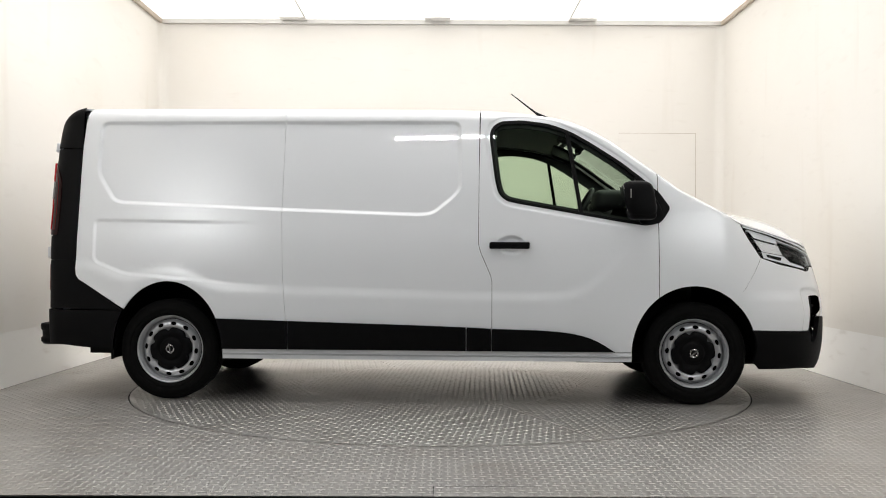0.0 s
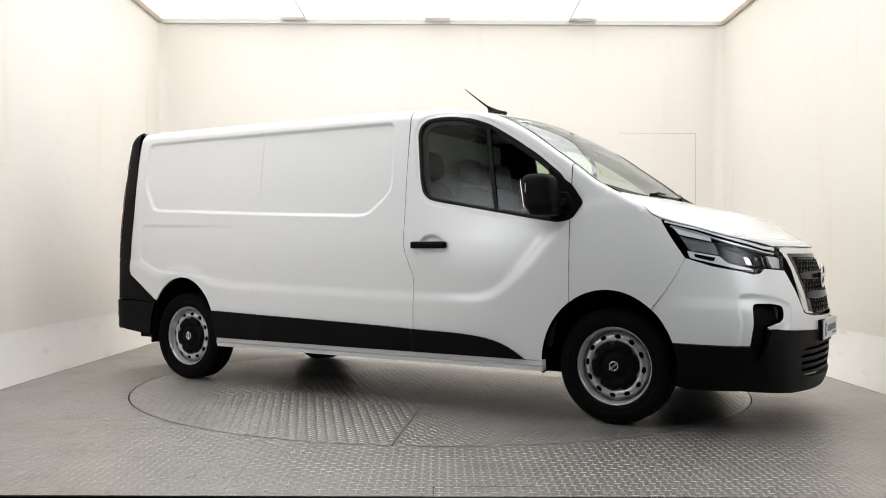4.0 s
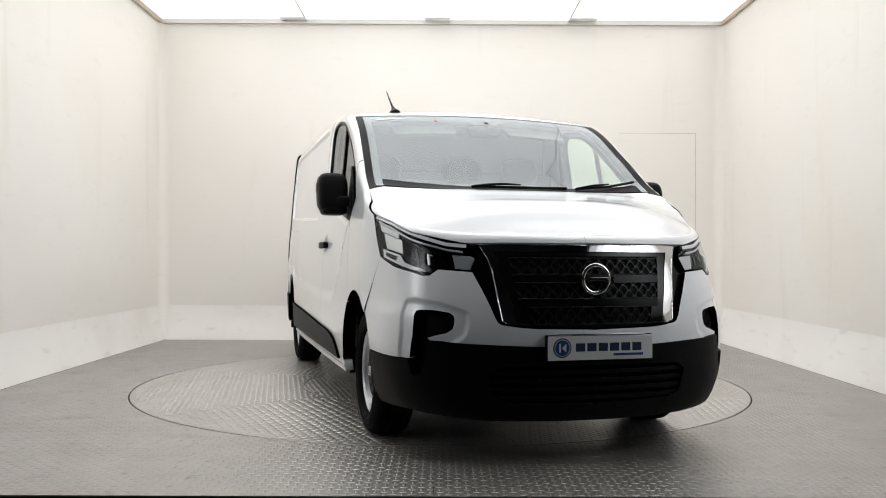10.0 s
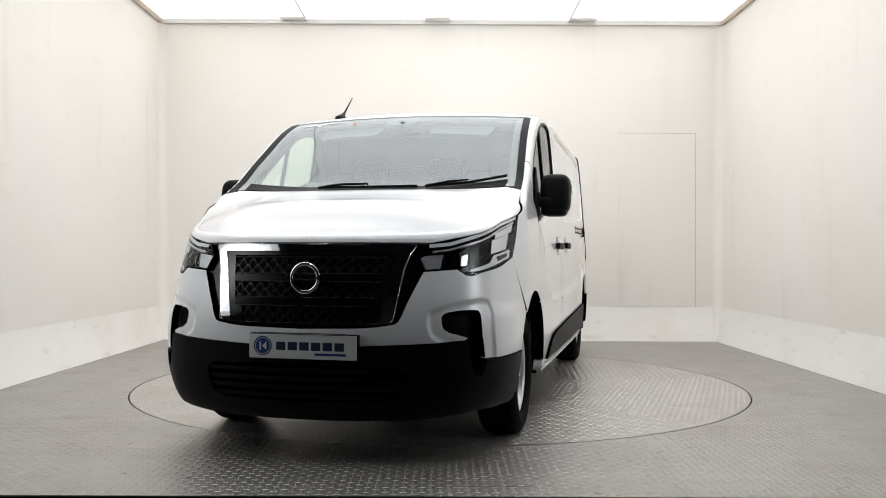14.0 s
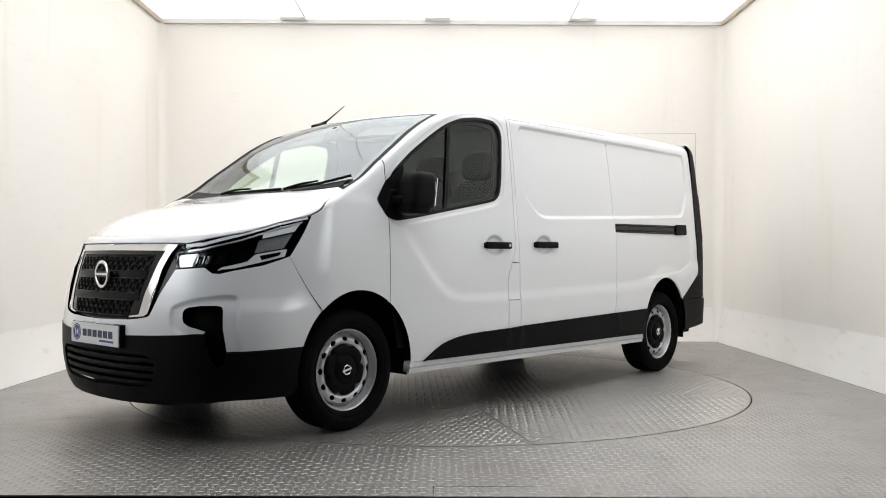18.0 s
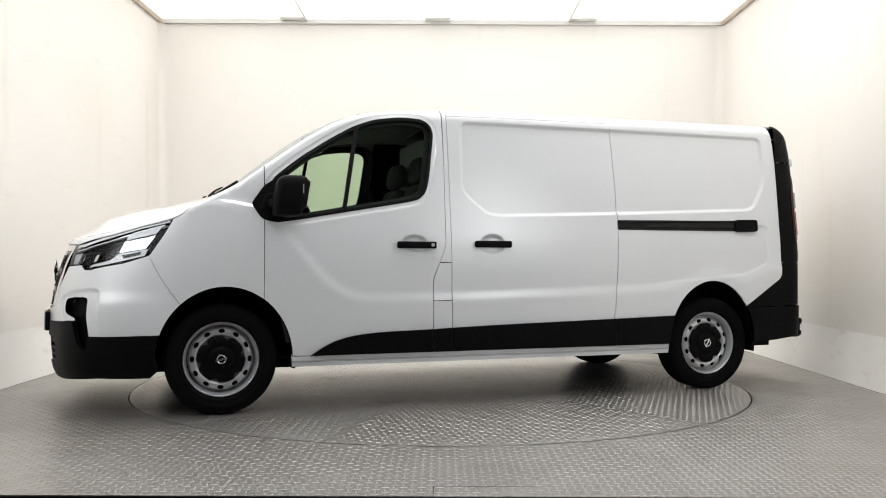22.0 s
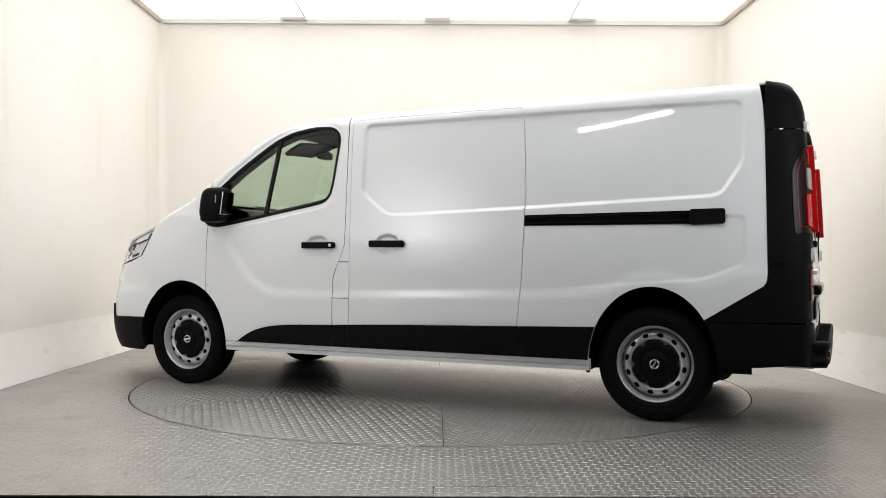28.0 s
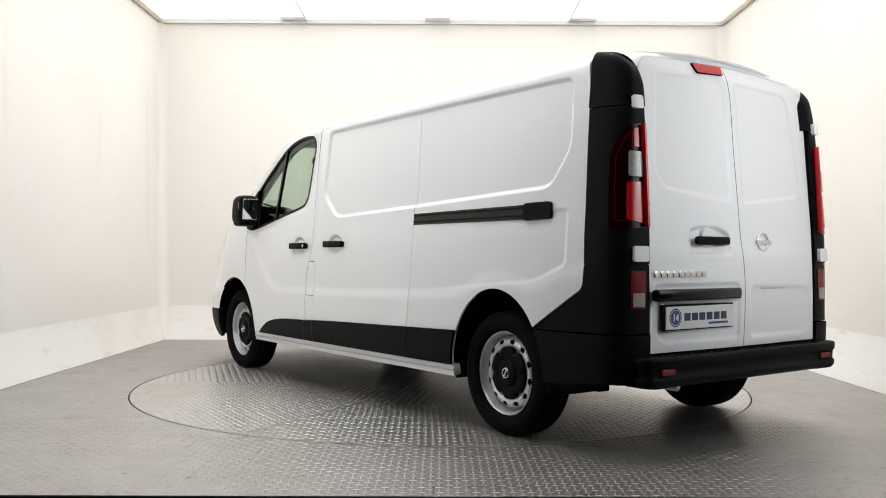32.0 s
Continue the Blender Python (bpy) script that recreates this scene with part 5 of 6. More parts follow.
box(bm, -0.034, 0.034, 0.074, 0.079, -0.006, 0.006, 0.002)
part("hub_badge_bar", bm, CHROME, wheel)
spots = [(1.749, 0.795, 0), (1.749, -0.795, 180), (-1.749, 0.795, 0), (-1.749, -0.795, 180)]
spin = [14, 40, 65, 100]
for i, (x, y, a) in enumerate(spots):
    m = Matrix.Translation((x, y, 0.3365)) @ Matrix.Rotation(radians(a), 4, "Z") @ Matrix.Rotation(radians(spin[i]), 4, "Y")
    if i == 0:
        wheel.matrix_basis = m
    else:
        copy_thing(wheel, m)

# wheel housings
for a in (ARCH_F, ARCH_R):
    for sd in (1, -1):
        bm = bmesh.new()
        rows = []
        for ang in np.linspace(-8, 188, 26):
            r = []
            for y, k in ((0.912, 0.002), (0.90, 0.03), (0.75, 0.045), (0.52, 0.045)):
                r.append(bm.verts.new((a[0] + (a[1] + k) * math.cos(radians(ang)), sd * y, 0.335 + (a[2] + k) * math.sin(radians(ang)))))
            rows.append(r)
        for p, q in zip(rows, rows[1:]):
            for j in range(3):
                bm.faces.new((p[j], p[j + 1], q[j + 1], q[j]))
        inner = [r[3] for r in rows]
        bm.faces.new(inner)
        part("wheel_housing", bm, UNDER, van, "black wheel arch liner", smooth=False)

# ---- underside ----
bm = bmesh.new()
box(bm, -2.15, 2.25, -0.60, 0.60, 0.30, 0.36, 0.01)
part("floor_pan", bm, UNDER, van)
for x0, x1 in ((-1.34, 1.30), (-2.5, -2.16)):
    bm = bmesh.new()
    h = 0.30 if x0 > -2 else 0.38
    box(bm, x0, x1, -0.88, 0.88, h, h + 0.06, 0.01)
    part("floor_pan", bm, UNDER, van)
for sd in (1, -1):
    bm = bmesh.new()
    box(bm, -2.15, 1.30, sd * 0.52 - 0.04, sd * 0.52 + 0.04, 0.255, 0.31, 0.01)
    part("chassis_rail", bm, UNDER, van)
bm = bmesh.new()
bmesh.ops.create_cone(bm, cap_ends=True, segments=20, radius1=0.045, radius2=0.045, depth=1.5)
bmesh.ops.transform(bm, matrix=Matrix.Translation((-1.749, 0, 0.30)) @ Matrix.Rotation(radians(90), 4, "X"), verts=bm.verts)
part("rear_axle", bm, UNDER, van)
bm = bmesh.new()
box(bm, 1.0, 2.55, -0.5, 0.5, 0.225, 0.28, 0.02)
part("engine_shield", bm, UNDER, van)
bm = bmesh.new()
box(bm, -1.30, -0.55, -0.45, -0.15, 0.235, 0.315, 0.035, 3)
part("silencer", bm, UNDER, van)
bm = bmesh.new()
bmesh.ops.create_cone(bm, cap_ends=True, segments=20, radius1=0.022, radius2=0.022, depth=0.30)
bmesh.ops.transform(bm, matrix=Matrix.Translation((-2.46, 0.50, 0.335)) @ Matrix.Rotation(radians(90), 4, "Y"), verts=bm.verts)
part("exhaust_pipe", bm, SILVER, van, "dull steel exhaust pipe", smooth=True)
bm = bmesh.new()
box(bm, -2.62, -2.15, -0.80, 0.80, 0.37, 0.44, 0.01)
part("bumper_beam", bm, UNDER, van)
# ---- mirrors, handles, wipers, aerial ----
def blob(name, centre, half, power, material, parent, label="", shear=0.0, nu=40, nv=24):
    """A rounded block."""
    bm = bmesh.new()
    f = lambda c: math.copysign(abs(c) ** (2 / power), c)
    rows = []
    for i in range(nv + 1):
        b = -math.pi / 2 + math.pi * i / nv
        row = []
        for j in range(nu):
            a = 2 * math.pi * j / nu
            x, y, z = half[0] * f(math.cos(b)) * f(math.cos(a)), half[1] * f(math.cos(b)) * f(math.sin(a)), half[2] * f(math.sin(b))
            row.append(bm.verts.new((centre[0] + x - shear * z, centre[1] + y, centre[2] + z)))
        rows.append(row)
    for p, q in zip(rows, rows[1:]):
        for j in range(nu):
            bm.faces.new((p[j], p[(j + 1) % nu], q[(j + 1) % nu], q[j]))
    bmesh.ops.remove_doubles(bm, verts=bm.verts, dist=1e-5)
    return part(name, bm, material, parent, label, smooth=True)


for sd in (1, -1):
    mir = blob("door_mirror", (1.360, sd * 1.028, 1.340), (0.100, 0.088, 0.118), 3.9, BLACK, van, "black plastic door mirror", 0.15)
    blob("mirror_base", (1.378, sd * 1.022, 1.252), (0.088, 0.076, 0.045), 4.2, BLACK, mir, "", 0.1)
    blob("mirror_arm", (1.43, sd * 0.958, 1.288), (0.055, 0.062, 0.030), 4, BLACK, mir)
    blob("arm_foot", (1.475, sd * 0.922, 1.29), (0.045, 0.022, 0.065), 4, BLACK, mir, "", 0.4)
    bm = bmesh.new()
    box(bm, 1.2600, 1.266, sd * 1.026 - 0.065, sd * 1.026 + 0.065, 1.260, 1.424, 0.002)
    bmesh.ops.transform(bm, matrix=Matrix.Translation((1.262, sd * 1.028, 1.34)) @ Matrix.Rotation(radians(-8.5), 4, "Y") @ Matrix.Translation((-1.262, -sd * 1.028, -1.34)), verts=bm.verts)
    part("mirror_glass", bm, MIRROR, mir, "mirror glass")
    bm = bmesh.new()
    box(bm, 1.292, 1.299, sd * 1.114 - 0.002, sd * 1.114 + 0.002, 1.345, 1.40, 0.001)
    part("indicator", bm, CLEARLENS, mir)

    def pull(x0, x1, zc):
        P, n = plain_map(np.array([x0, x1]), np.array([zc, zc]), -0.018)
        c = P.mean(0) * (1, sd, 1)
        bm = bmesh.new()
        box(bm, -(x1 - x0) / 2, (x1 - x0) / 2, -0.012, 0.012, -0.0225, 0.0225, 0.010, 3)
        bmesh.ops.transform(bm, matrix=Matrix.Translation(c) @ Matrix.Rotation(math.atan2((P[1, 1] - P[0, 1]) * sd, P[1, 0] - P[0, 0]), 4, "Z"), verts=bm.verts)
        h = part("door_handle", bm, BLACK, van, "black pull handle", smooth=True)
        for x in (x0 + 0.02, x1 - 0.02):
            bm = bmesh.new()
            q, _ = plain_map(np.array([x]), np.array([zc]), 0.0)
            box(bm, x - 0.018, x + 0.018, sd * q[0, 1] - 0.018, sd * q[0, 1] + 0.018, zc - 0.017, zc + 0.017, 0.004)
            part("handle_foot", bm, BLACK, h)
        return h

    pull(0.402, 0.665, 1.041)
    if sd > 0:
        pull(-0.130, 0.131, 1.050)
        q, _ = plain_map(np.array([0.43]), np.array([1.041]), -0.031)
        bm = bmesh.new()
        bmesh.ops.create_cone(bm, cap_ends=True, segments=20, radius1=0.011, radius2=0.011, depth=0.004)
        bmesh.ops.transform(bm, matrix=Matrix.Translation(q[0]) @ Matrix.Rotation(radians(90), 4, "X"), verts=bm.verts)
        part("key_lock", bm, SILVER, van)


def on_top(x, y, out):
    P, n = top_map(np.array([float(x)]), np.array([float(y)]), -out)
    return tuple(P[0])


def wiper(points, pivot):
    blade = rod("wiper", [on_top(x, y, 0.014) for x, y in points], 0.0055, 0.0055, SEAL, van, "black wiper")
    rod("wiper_rubber", [on_top(x, y, 0.008) for x, y in points], 0.005, 0.005, SEAL, blade)
    m = points[len(points) // 2]
    rod("wiper_arm", [on_top(*pivot, 0.012), on_top((pivot[0] + m[0]) / 2, (pivot[1] + m[1]) / 2, 0.03), on_top(*m, 0.028)], 0.009, 0.005, BLACK, blade)


wiper([(1.765, -0.27), (1.778, 0.0), (1.768, 0.29)], (1.79, -0.30))
wiper([(1.758, 0.37), (1.712, 0.58), (1.645, 0.785)], (1.785, 0.34))
bm = bmesh.new()
foot = Vector(on_top(0.80, -0.53, 0.0))
rows = []
for h, lx, ly, back in ((-0.012, 0.075, 0.034, 0.0), (0.004, 0.073, 0.033, 0.0), (0.010, 0.062, 0.026, 0.006), (0.022, 0.040, 0.016, 0.026), (0.040, 0.020, 0.010, 0.052), (0.056, 0.009, 0.008, 0.075)):
    rows.append([bm.verts.new(foot + Vector((lx * math.cos(a) - back, ly * math.sin(a), h))) for a in np.linspace(0, 2 * math.pi, 20, endpoint=False)])
for p, q in zip(rows, rows[1:]):
    for j in range(20):
        bm.faces.new((p[j], p[(j + 1) % 20], q[(j + 1) % 20], q[j]))
bm.faces.new(rows[-1])
ab = part("aerial", bm, BLACK, van, "short black roof aerial with a finned foot", smooth=True)
b0 = foot + Vector((-0.06, 0, 0.040))
rod("aerial_rod", [b0, b0 * 0.5 + Vector((0.555, -0.535, 2.112)) * 0.5, Vector((0.555, -0.535, 2.112))], 0.007, 0.003, BLACK, ab)
# stickers on the screen
sheet("sticker", [(1.03, -0.70), (1.055, -0.70), (1.045, -0.47), (1.02, -0.47)], top_map, STICKER, pane, "pale paper sticker", d=0.0025, step=0.05, thick=0.001, gap=0)
sheet("sticker", [(1.06, -0.60), (1.085, -0.60), (1.08, -0.565), (1.055, -0.565)], top_map, STICKER, pane, d=0.0025, step=0.05, thick=0.001, gap=0)
sheet("mark", [(1.075, -0.325), (1.10, -0.335), (1.115, -0.323), (1.10, -0.312)], top_map, mat("orange mark", (0.55, 0.18, 0.06), 0.5), pane, "small orange mark", d=0.0025, step=0.05, thick=0.001, gap=0)

# ---- cab inside ----
lin = [(0.16, y) for y in np.linspace(-0.70, 0.70, 9)] + edge_line(0.2, 0.93, 10, 1, 0.04) + [(ROOF_FRONT(y) - 0.02, y) for y in np.linspace(0.70, -0.70, 9)] + edge_line(0.93, 0.2, 10, -1, 0.04)
sheet("headlining", lin, top_map, LINING, van, "grey cloth headlining", d=0.045, step=0.1, thick=0.01)
for sd in (1, -1):
    lp = edge_line(0.90, 1.66, 14, sd, -0.005) + edge_line(1.66, 0.90, 14, sd, 0.075)
    sheet("pillar_lining", lp, top_map, LINING, van, d=0.035, step=0.06, thick=0.012)
    visor = [(0.93, sd * 0.16), (1.13, sd * 0.18), (1.13, sd * 0.58), (0.95, sd * 0.60)]
    sheet("sun_visor", fillet(visor, 0.03), top_map, LINING, van, "grey sun visor folded up", d=0.075, step=0.06, thick=0.018)
bm = bmesh.new()
box(bm, 0.10, 0.14, -0.87, 0.87, 0.36, 1.60, 0.01)
box(bm, 0.10, 0.14, -0.80, 0.80, 1.60, 1.88, 0.01)
part("bulkhead", bm, LINING, van, "grey full-height bulkhead behind the seats")
bm = bmesh.new()
box(bm, 0.14, 1.27, -0.86, 0.86, 0.362, 0.44, 0.01)
part("cab_floor", bm, DASH, van)


def seat(y, w):
    st = blob("cab_seat", (0.56, y, 0.80), (0.28, w, 0.10), 4.5, CLOTH, van, "charcoal cloth cab seat")
    blob("backrest", (0.285, y, 1.16), (0.075, w, 0.34), 4.5, CLOTH, st, "", 0.10)
    blob("bolster", (0.35, y - w * 0.82, 1.08), (0.05, 0.05, 0.24), 3, CLOTH, st, "", 0.1)
    blob("bolster", (0.35, y + w * 0.82, 1.08), (0.05, 0.05, 0.24), 3, CLOTH, st, "", 0.1)
    blob("headrest", (0.255, y, 1.605), (0.055, min(w, 0.14), 0.10), 3.2, CLOTH, st, "", 0.15)
    for k in (-0.06, 0.06):
        rod("headrest_post", [(0.25, y + k, 1.42), (0.25, y + k, 1.56)], 0.008, 0.008, CHROME, st)


for y, w in ((-0.50, 0.25), (0.10, 0.21), (0.56, 0.23)):
    seat(y, w)
dash = bmesh.new()
prof = [(1.30, 0.62), (1.22, 0.85), (1.20, 1.05), (1.18, 1.20), (1.22, 1.285), (1.32, 1.315), (1.50, 1.30), (1.72, 1.27), (1.74, 0.62)]
rows = [[dash.verts.new((x, y, z)) for x, z in prof] for y in np.linspace(-0.84, 0.84, 9)]
for a, b in zip(rows, rows[1:]):
    for j in range(len(prof) - 1):
        dash.faces.new((a[j], a[j + 1], b[j + 1], b[j]))
part("dashboard", dash, DASH, van, "dark plastic dashboard", smooth=True)
blob("instrument_hood", (1.24, -0.47, 1.365), (0.11, 0.19, 0.075), 3.5, DASH, van)
blob("centre_stack", (1.22, 0.02, 1.22), (0.07, 0.16, 0.16), 4, DASH, van)
# steering wheel
sw = new("steering_wheel")
sw.parent = van
sw.matrix_basis = Matrix.Translation((1.045, -0.47, 1.285)) @ Matrix.Rotation(radians(28), 4, "Y")
ring("wheel_ring", (0, 0, 0), 1, 0.178, 0.016, DASH, sw)
blob("wheel_hub", (0.02, 0, -0.005), (0.03, 0.065, 0.055), 3, DASH, sw)
for a in (0, 180, 270):
    bm = bmesh.new()
    box(bm, -0.008, 0.012, 0.04, 0.172, -0.02, 0.02, 0.006, m=Matrix.Rotation(radians(a), 4, "X"))
    part("spoke", bm, DASH, sw)
rod("column", [(0.02, 0, 0), (0.25, 0, -0.02)], 0.035, 0.045, DASH, sw, n=12)
im = blob("inside_mirror", (1.085, 0.01, 1.785), (0.022, 0.115, 0.034), 3.5, DASH, van, "dark inside mirror")
rod("mirror_stalk", [(1.09, 0.01, 1.80), (1.115, 0.01, 1.835)], 0.012, 0.016, DASH, im)

# ---- steel floor and turntable ----
TABLE_R = 2.241


def plate_mesh(name, x0, x1, y0, y1, parent, cut=TABLE_R + 0.011, zt=0.0):
    """A tread plate, cut round the turntable, with a thin edge."""
    g = 0.0008
    loop = densify(np.array([(x0 + g, y0 + g), (x1 - g, y0 + g), (x1 - g, y1 - g), (x0 + g, y1 - g)]), 0.4)
    circ = np.array([(cut * math.cos(a), cut * math.sin(a)) for a in np.linspace(0, 2 * math.pi, 240, endpoint=False)])
    circ = circ[(circ[:, 0] > x0 + g) & (circ[:, 0] < x1 - g) & (circ[:, 1] > y0 + g) & (circ[:, 1] < y1 - g)]
    hits = []
    for X0 in (x0 + g, x1 - g):
        if abs(X0) < cut:
            hits += [(X0, s * math.sqrt(cut ** 2 - X0 ** 2)) for s in (1, -1)]
    for Y0 in (y0 + g, y1 - g):
        if abs(Y0) < cut:
            hits += [(s * math.sqrt(cut ** 2 - Y0 ** 2), Y0) for s in (1, -1)]
    hits = [h for h in hits if x0 < h[0] < x1 and y0 < h[1] < y1]
    pts = [Vector(p) for p in loop] + [Vector(p) for p in circ] + [Vector(p) for p in hits]
    k = len(loop)
    v2, _, tri, *_ = delaunay_2d_cdt(pts, [(i, (i + 1) % k) for i in range(k)], [], 0, 1e-7)
    v2 = np.array([tuple(v) for v in v2])
    tri = np.array([t for t in tri if len(t) == 3])
    c = v2[tri].mean(1)
    tri = tri[np.hypot(*c.T) > cut - 0.0005]
    bm = bmesh.new()
    vs = [bm.verts.new((*p, zt)) for p in v2]
    fs = [bm.faces.new([vs[i] for i in t]) for t in tri]
    bmesh.ops.recalc_face_normals(bm, faces=bm.faces)
    if fs[0].normal.z < 0:
        bmesh.ops.reverse_faces(bm, faces=bm.faces)
    ext = bmesh.ops.extrude_face_region(bm, geom=fs)
    for e in ext["geom"]:
        if isinstance(e, bmesh.types.BMVert):
            e.co.z -= 0.006
    return part(name, bm, STEEL, parent)


def lugs(name, pts, parent, material):
    """Raised bars of the tread pattern, in alternating directions."""
    n = len(pts)
    ix = np.round(pts / LUG_P).astype(int)
    ang = np.where((ix.sum(1)) % 2 == 0, 0.0, radians(90))
    L, W, H = 0.0195, 0.0078, 0.0017
    u, w = np.stack([np.cos(ang), np.sin(ang)], 1), np.stack([-np.sin(ang), np.cos(ang)], 1)
    hexa = ((-1, 0), (-0.45, -0.9), (0.45, -0.9), (1, 0), (0.45, 0.9), (-0.45, 0.9))
    rows = []
    for k, z in ((1.0, 0.0), (0.62, H)):
        rows += [np.hstack([pts + u * L * a * k + w * W * b * k, np.full((n, 1), z)]) for a, b in hexa]
    V = np.stack(rows, 1).reshape(-1, 3)
    quad = [(i, (i + 1) % 6, 6 + (i + 1) % 6, 6 + i) for i in range(6)] + [(6, 7, 8, 9), (6, 9, 10, 11)]
    F = (np.array(quad)[None] + (np.arange(n) * 12)[:, None, None]).reshape(-1, 4).tolist()
    ob = mesh_ob(name, V, F, material, parent, "raised bars of the tread pattern")
    ob["kind"] = "stuff"
    return ob


LUG_P = 0.038
floor = tagged(new("floor"), "worn grey steel tread plate floor", "floor", kind="structure")
XC, YC = (-FX, -0.893, 1.007, FX), (FY0, -0.285, 1.425, FY1)
for xa, xb in zip(XC, XC[1:]):
    for ya, yb in zip(YC, YC[1:]):
        cs = [(xa, ya), (xa, yb), (xb, ya), (xb, yb)]
        if max(math.hypot(*c) for c in cs) > TABLE_R + 0.01:
            plate_mesh("tread_plate", xa, xb, ya, yb, floor)
bm = bmesh.new()
box(bm, -FX, FX, FY0, FY1, -0.12, -0.0065)
part("floor_base", bm, DARK, floor)
gx, gy = np.meshgrid(np.arange(-83, 84) * LUG_P, np.arange(-84, 89) * LUG_P)
g = np.stack([gx.ravel(), gy.ravel()], 1)
r = np.hypot(*g.T)
ok = (r > TABLE_R + 0.020) & (np.abs(g[:, 0]) < FX - 0.02) & (g[:, 1] > FY0 + 0.02) & (g[:, 1] < FY1 - 0.02)
for xs in XC[1:3]:
    ok &= np.abs(g[:, 0] - xs) > 0.004
for yy in YC[1:3]:
    ok &= np.abs(g[:, 1] - yy) > 0.004
lugs("tread_pattern", g[ok], floor, LUG)

disc = tagged(new("turntable"), "round steel tread plate turntable under the van", "turntable")
bm = bmesh.new()
bmesh.ops.create_cone(bm, cap_ends=True, segments=180, radius1=TABLE_R, radius2=TABLE_R, depth=0.05)
bmesh.ops.translate(bm, vec=(0, 0, -0.0315), verts=bm.verts)
part("table_base", bm, DARK, disc)
R_IN = 1.03
SECT = [55 + 60 * i for i in range(6)]


def sector(a0, a1, r0, r1):
    k = 40
    g = 0.0018
    pts = [(r1 * math.cos(t), r1 * math.sin(t)) for t in np.linspace(a0 + g / r1, a1 - g / r1, k)]
    pts += [(r0 * math.cos(t), r0 * math.sin(t)) for t in np.linspace(a1 - g / r0, a0 + g / r0, k)]
    bm = bmesh.new()
    vs = [bm.verts.new((*p, 0.0)) for p in pts]
    fs = []
    for i in range(k - 1):
        fs.append(bm.faces.new((vs[i], vs[i + 1], vs[2 * k - 2 - i], vs[2 * k - 1 - i])))
    bmesh.ops.recalc_face_normals(bm, faces=fs)
    ext = bmesh.ops.extrude_face_region(bm, geom=fs)
    for e in ext["geom"]:
        if isinstance(e, bmesh.types.BMVert):
            e.co.z -= 0.006
    part("table_plate", bm, TABLE, disc)


for a in SECT:
    sector(radians(a), radians(a + 60), R_IN + 0.002, TABLE_R)
bm = bmesh.new()
bmesh.ops.create_cone(bm, cap_ends=True, segments=96, radius1=R_IN, radius2=R_IN, depth=0.006)
bmesh.ops.translate(bm, vec=(0, 0, -0.003), verts=bm.verts)
part("table_plate", bm, TABLE, disc)
r = np.hypot(gx.ravel(), gy.ravel())
g = np.stack([gx.ravel(), gy.ravel()], 1)
lugs("tread_pattern", g[r < R_IN - 0.02], disc, TABLE_LUG)
for a in SECT:
    # the plates were cut from sheets laid along each sector
    away = np.degrees(np.arctan2(g[:, 1], g[:, 0]))
    ok = (r < TABLE_R - 0.02) & (r > R_IN + 0.02) & (np.abs(away) < 30) & (r * np.sin(np.radians(30 - np.abs(away))) > 0.016)
    ob = lugs("tread_pattern", g[ok], disc, TABLE_LUG)
    ob.matrix_basis = Matrix.Rotation(radians(a + 30), 4, "Z")

# open joint along the walls, and a small hatch let into the front plate
for j, (x0, x1, y0, y1) in enumerate(((-FX, -FX + 0.007, FY0, FY1), (FX - 0.007, FX, FY0, FY1), (-FX + 0.0075, FX - 0.0075, FY1 - 0.010, FY1), (-0.030, 0.40, -3.024, -3.020), (-0.030, -0.026, -3.17, -3.025), (-2.66, -2.17, 1.384, 1.388))):
    bm = bmesh.new()
    box(bm, x0, x1, y0, y1, -0.002, 0.0006)
    part("joint", bm, DARK, floor)

# ---- ceiling frame, wall panels, hall outside ----
def bar(name, x0, x1, y0, y1, z0, z1, material, label, category, bevel=0.004):
    bm = bmesh.new()
    box(bm, x0, x1, y0, y1, z0, z1, bevel)
    return tagged(part(name, bm, material), label, category, kind="structure")


bar("ceiling_trim_north", -TOPX + 0.03, TOPX - 0.03, WY - 0.035, WY - 0.003, TOPZ - 0.055, TOPZ - 0.004, ALU, "pale metal edge strip of the light box", "trim")
bar("ceiling_trim_west", -TOPX + 0.003, -TOPX + 0.035, FRONT, WY - 0.003, TOPZ - 0.055, TOPZ - 0.004, TRIM, "tan edge strip of the light box", "trim")
bar("ceiling_trim_east", TOPX - 0.035, TOPX - 0.003, FRONT, WY - 0.003, TOPZ - 0.055, TOPZ - 0.004, TRIM, "tan edge strip of the light box", "trim")

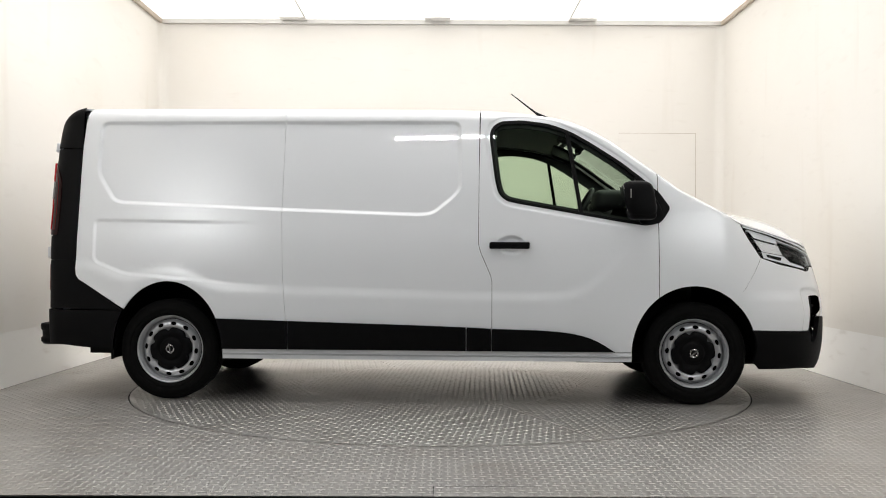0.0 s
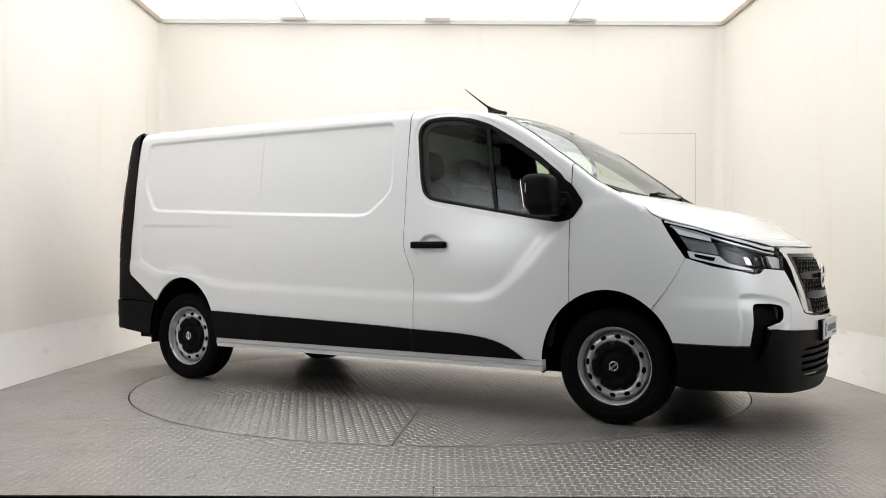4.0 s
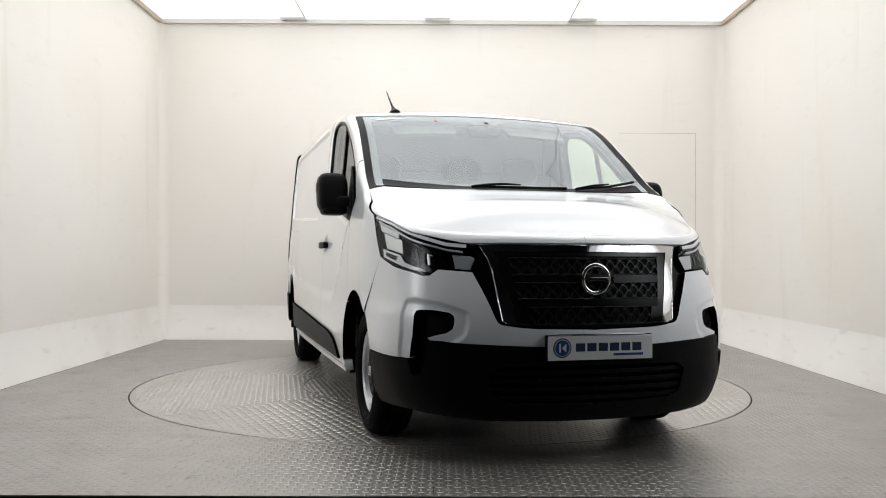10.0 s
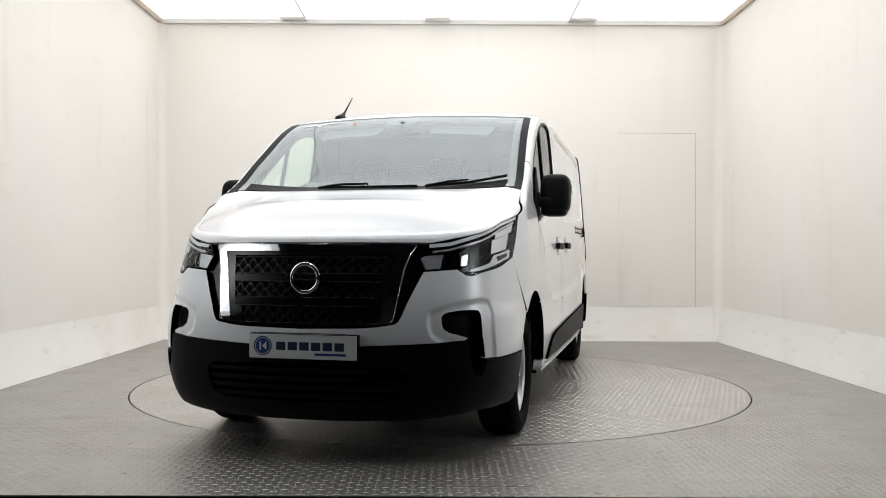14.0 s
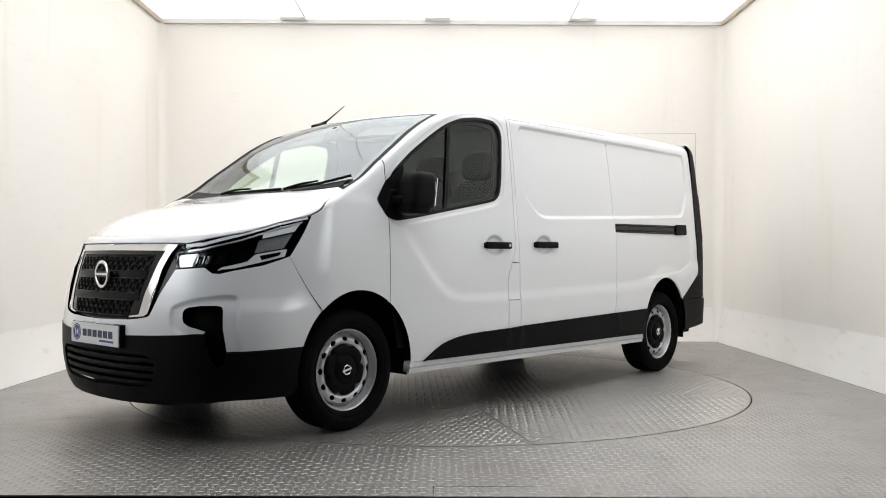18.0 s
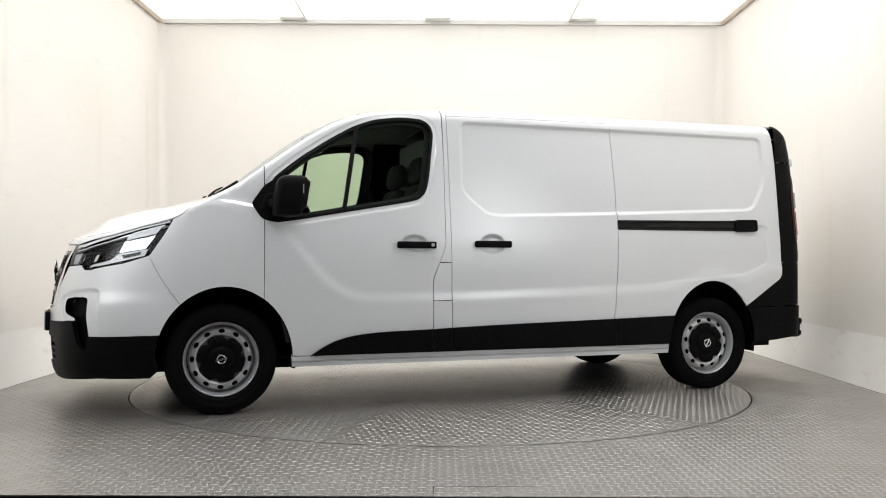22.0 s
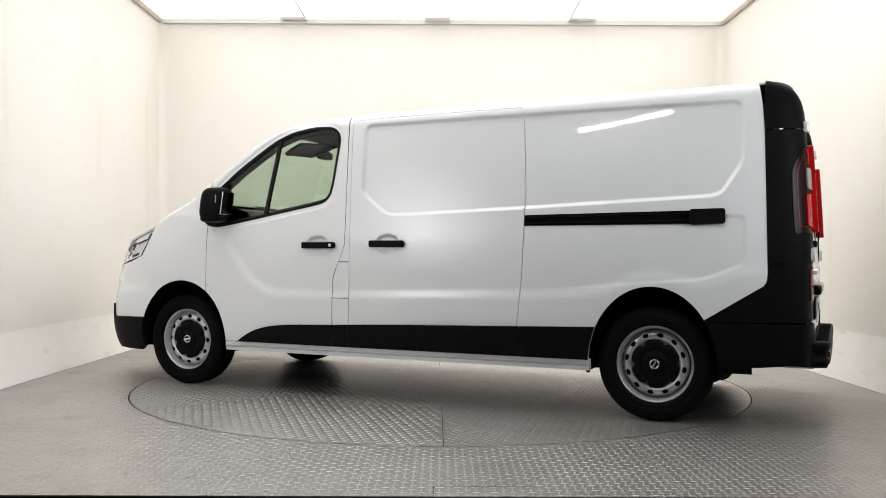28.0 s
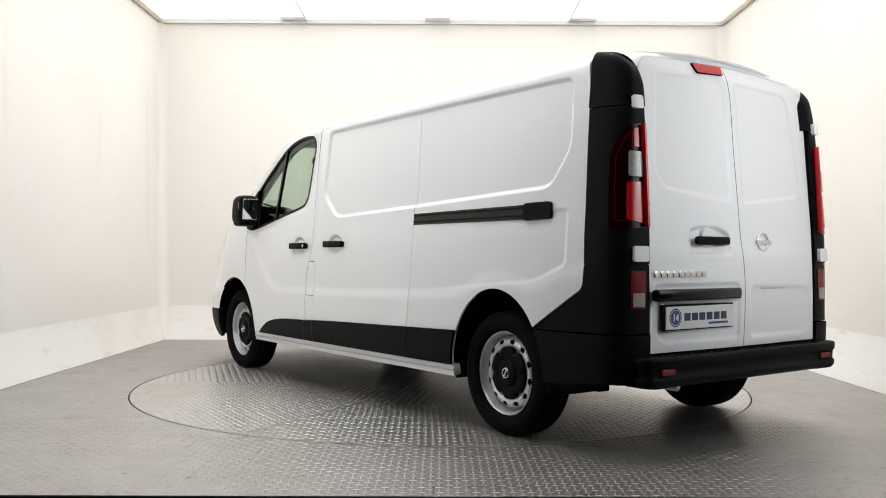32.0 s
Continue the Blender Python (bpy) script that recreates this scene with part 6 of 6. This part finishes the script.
for x0, x1 in ((-1.86, -1.56), (-0.20, 0.10), (1.46, 1.78)):
    bar("ceiling_clip", x0, x1, WY - 0.16, WY - 0.038, TOPZ - 0.016, TOPZ - 0.006, CLIP, "pale clip plate at the edge of the light box", "clip plate", 0.002)
for x in (-1.57, 1.47):
    bar("ceiling_seam", x - 0.008, x + 0.008, FRONT, WY - 0.04, TOPZ - 0.008, TOPZ - 0.003, ALU, "thin joint strip between ceiling sheets", "trim", 0.001)

# service door cut flush into the rear wall: proud panel edge lines
bar("wall_panel_1", 2.05, 2.940, WY - 0.004, WY - 0.001, COVE_H + 0.002, 2.398, WALL, "flush cream service panel in the rear wall", "wall panel", 0.001)
bar("wall_joint_1", 2.941, 2.944, WY - 0.0045, WY - 0.001, COVE_H + 0.002, 2.40, TRIM, "thin joint line of the service panel", "joint", 0.0)
bar("wall_joint_2", 2.05, 2.940, WY - 0.0045, WY - 0.001, 2.3985, 2.402, TRIM, "thin joint line of the service panel", "joint", 0.0)

# threshold and hall in front of the booth
# the hall is an unseen shell, its dimness put into its dark colours
bar("threshold", -FX, FX, FY0 - 0.07, FY0 - 0.004, -0.06, -0.012, DARK, "black rubber threshold at the booth's front", "threshold")
bar("hall_floor", -7, 7, -11.5, FY0 - 0.072, -0.10, -0.004, HALLFLOOR, "grey concrete floor of the hall", "floor")
bar("hall_wall_south", -7, 7, -11.6, -11.5, -0.1, 5.0, HALL, "dark grey hall wall", "wall")
bar("hall_wall_west", -7.1, -7, -11.5, -3.25, -0.1, 5.0, HALL, "dark grey hall wall", "wall")
bar("hall_wall_east", 7, 7.1, -11.5, -3.25, -0.1, 5.0, HALL, "dark grey hall wall", "wall")
bar("hall_ceiling", -7, 7, -11.5, -3.25, 5.0, 5.1, HALL, "dark grey hall ceiling", "ceiling")
bar("hall_wall_north_1", -7, -3.26, -3.32, -3.25, -0.1, 5.0, HALL, "dark grey wall beside the booth's mouth", "wall")
bar("hall_wall_north_2", 3.26, 7, -3.32, -3.25, -0.1, 5.0, HALL, "dark grey wall beside the booth's mouth", "wall")
bar("hall_wall_north_3", -3.26, 3.26, -3.32, -3.25, TOPZ, 5.0, HALL, "dark grey wall above the booth's mouth", "wall")



def motions():
    """The table turns, and the van stands on it."""
    times = [2 * i for i in range(17)]
    walk(disc, [(t, pose(0, 0, 0, 0, 0, turn(t))) for t in times])
    walk(van, [(t, pose(0, 0, 0, 0, 0, turn(t)) @ Matrix.Translation(-AXIS)) for t in times])


motions()
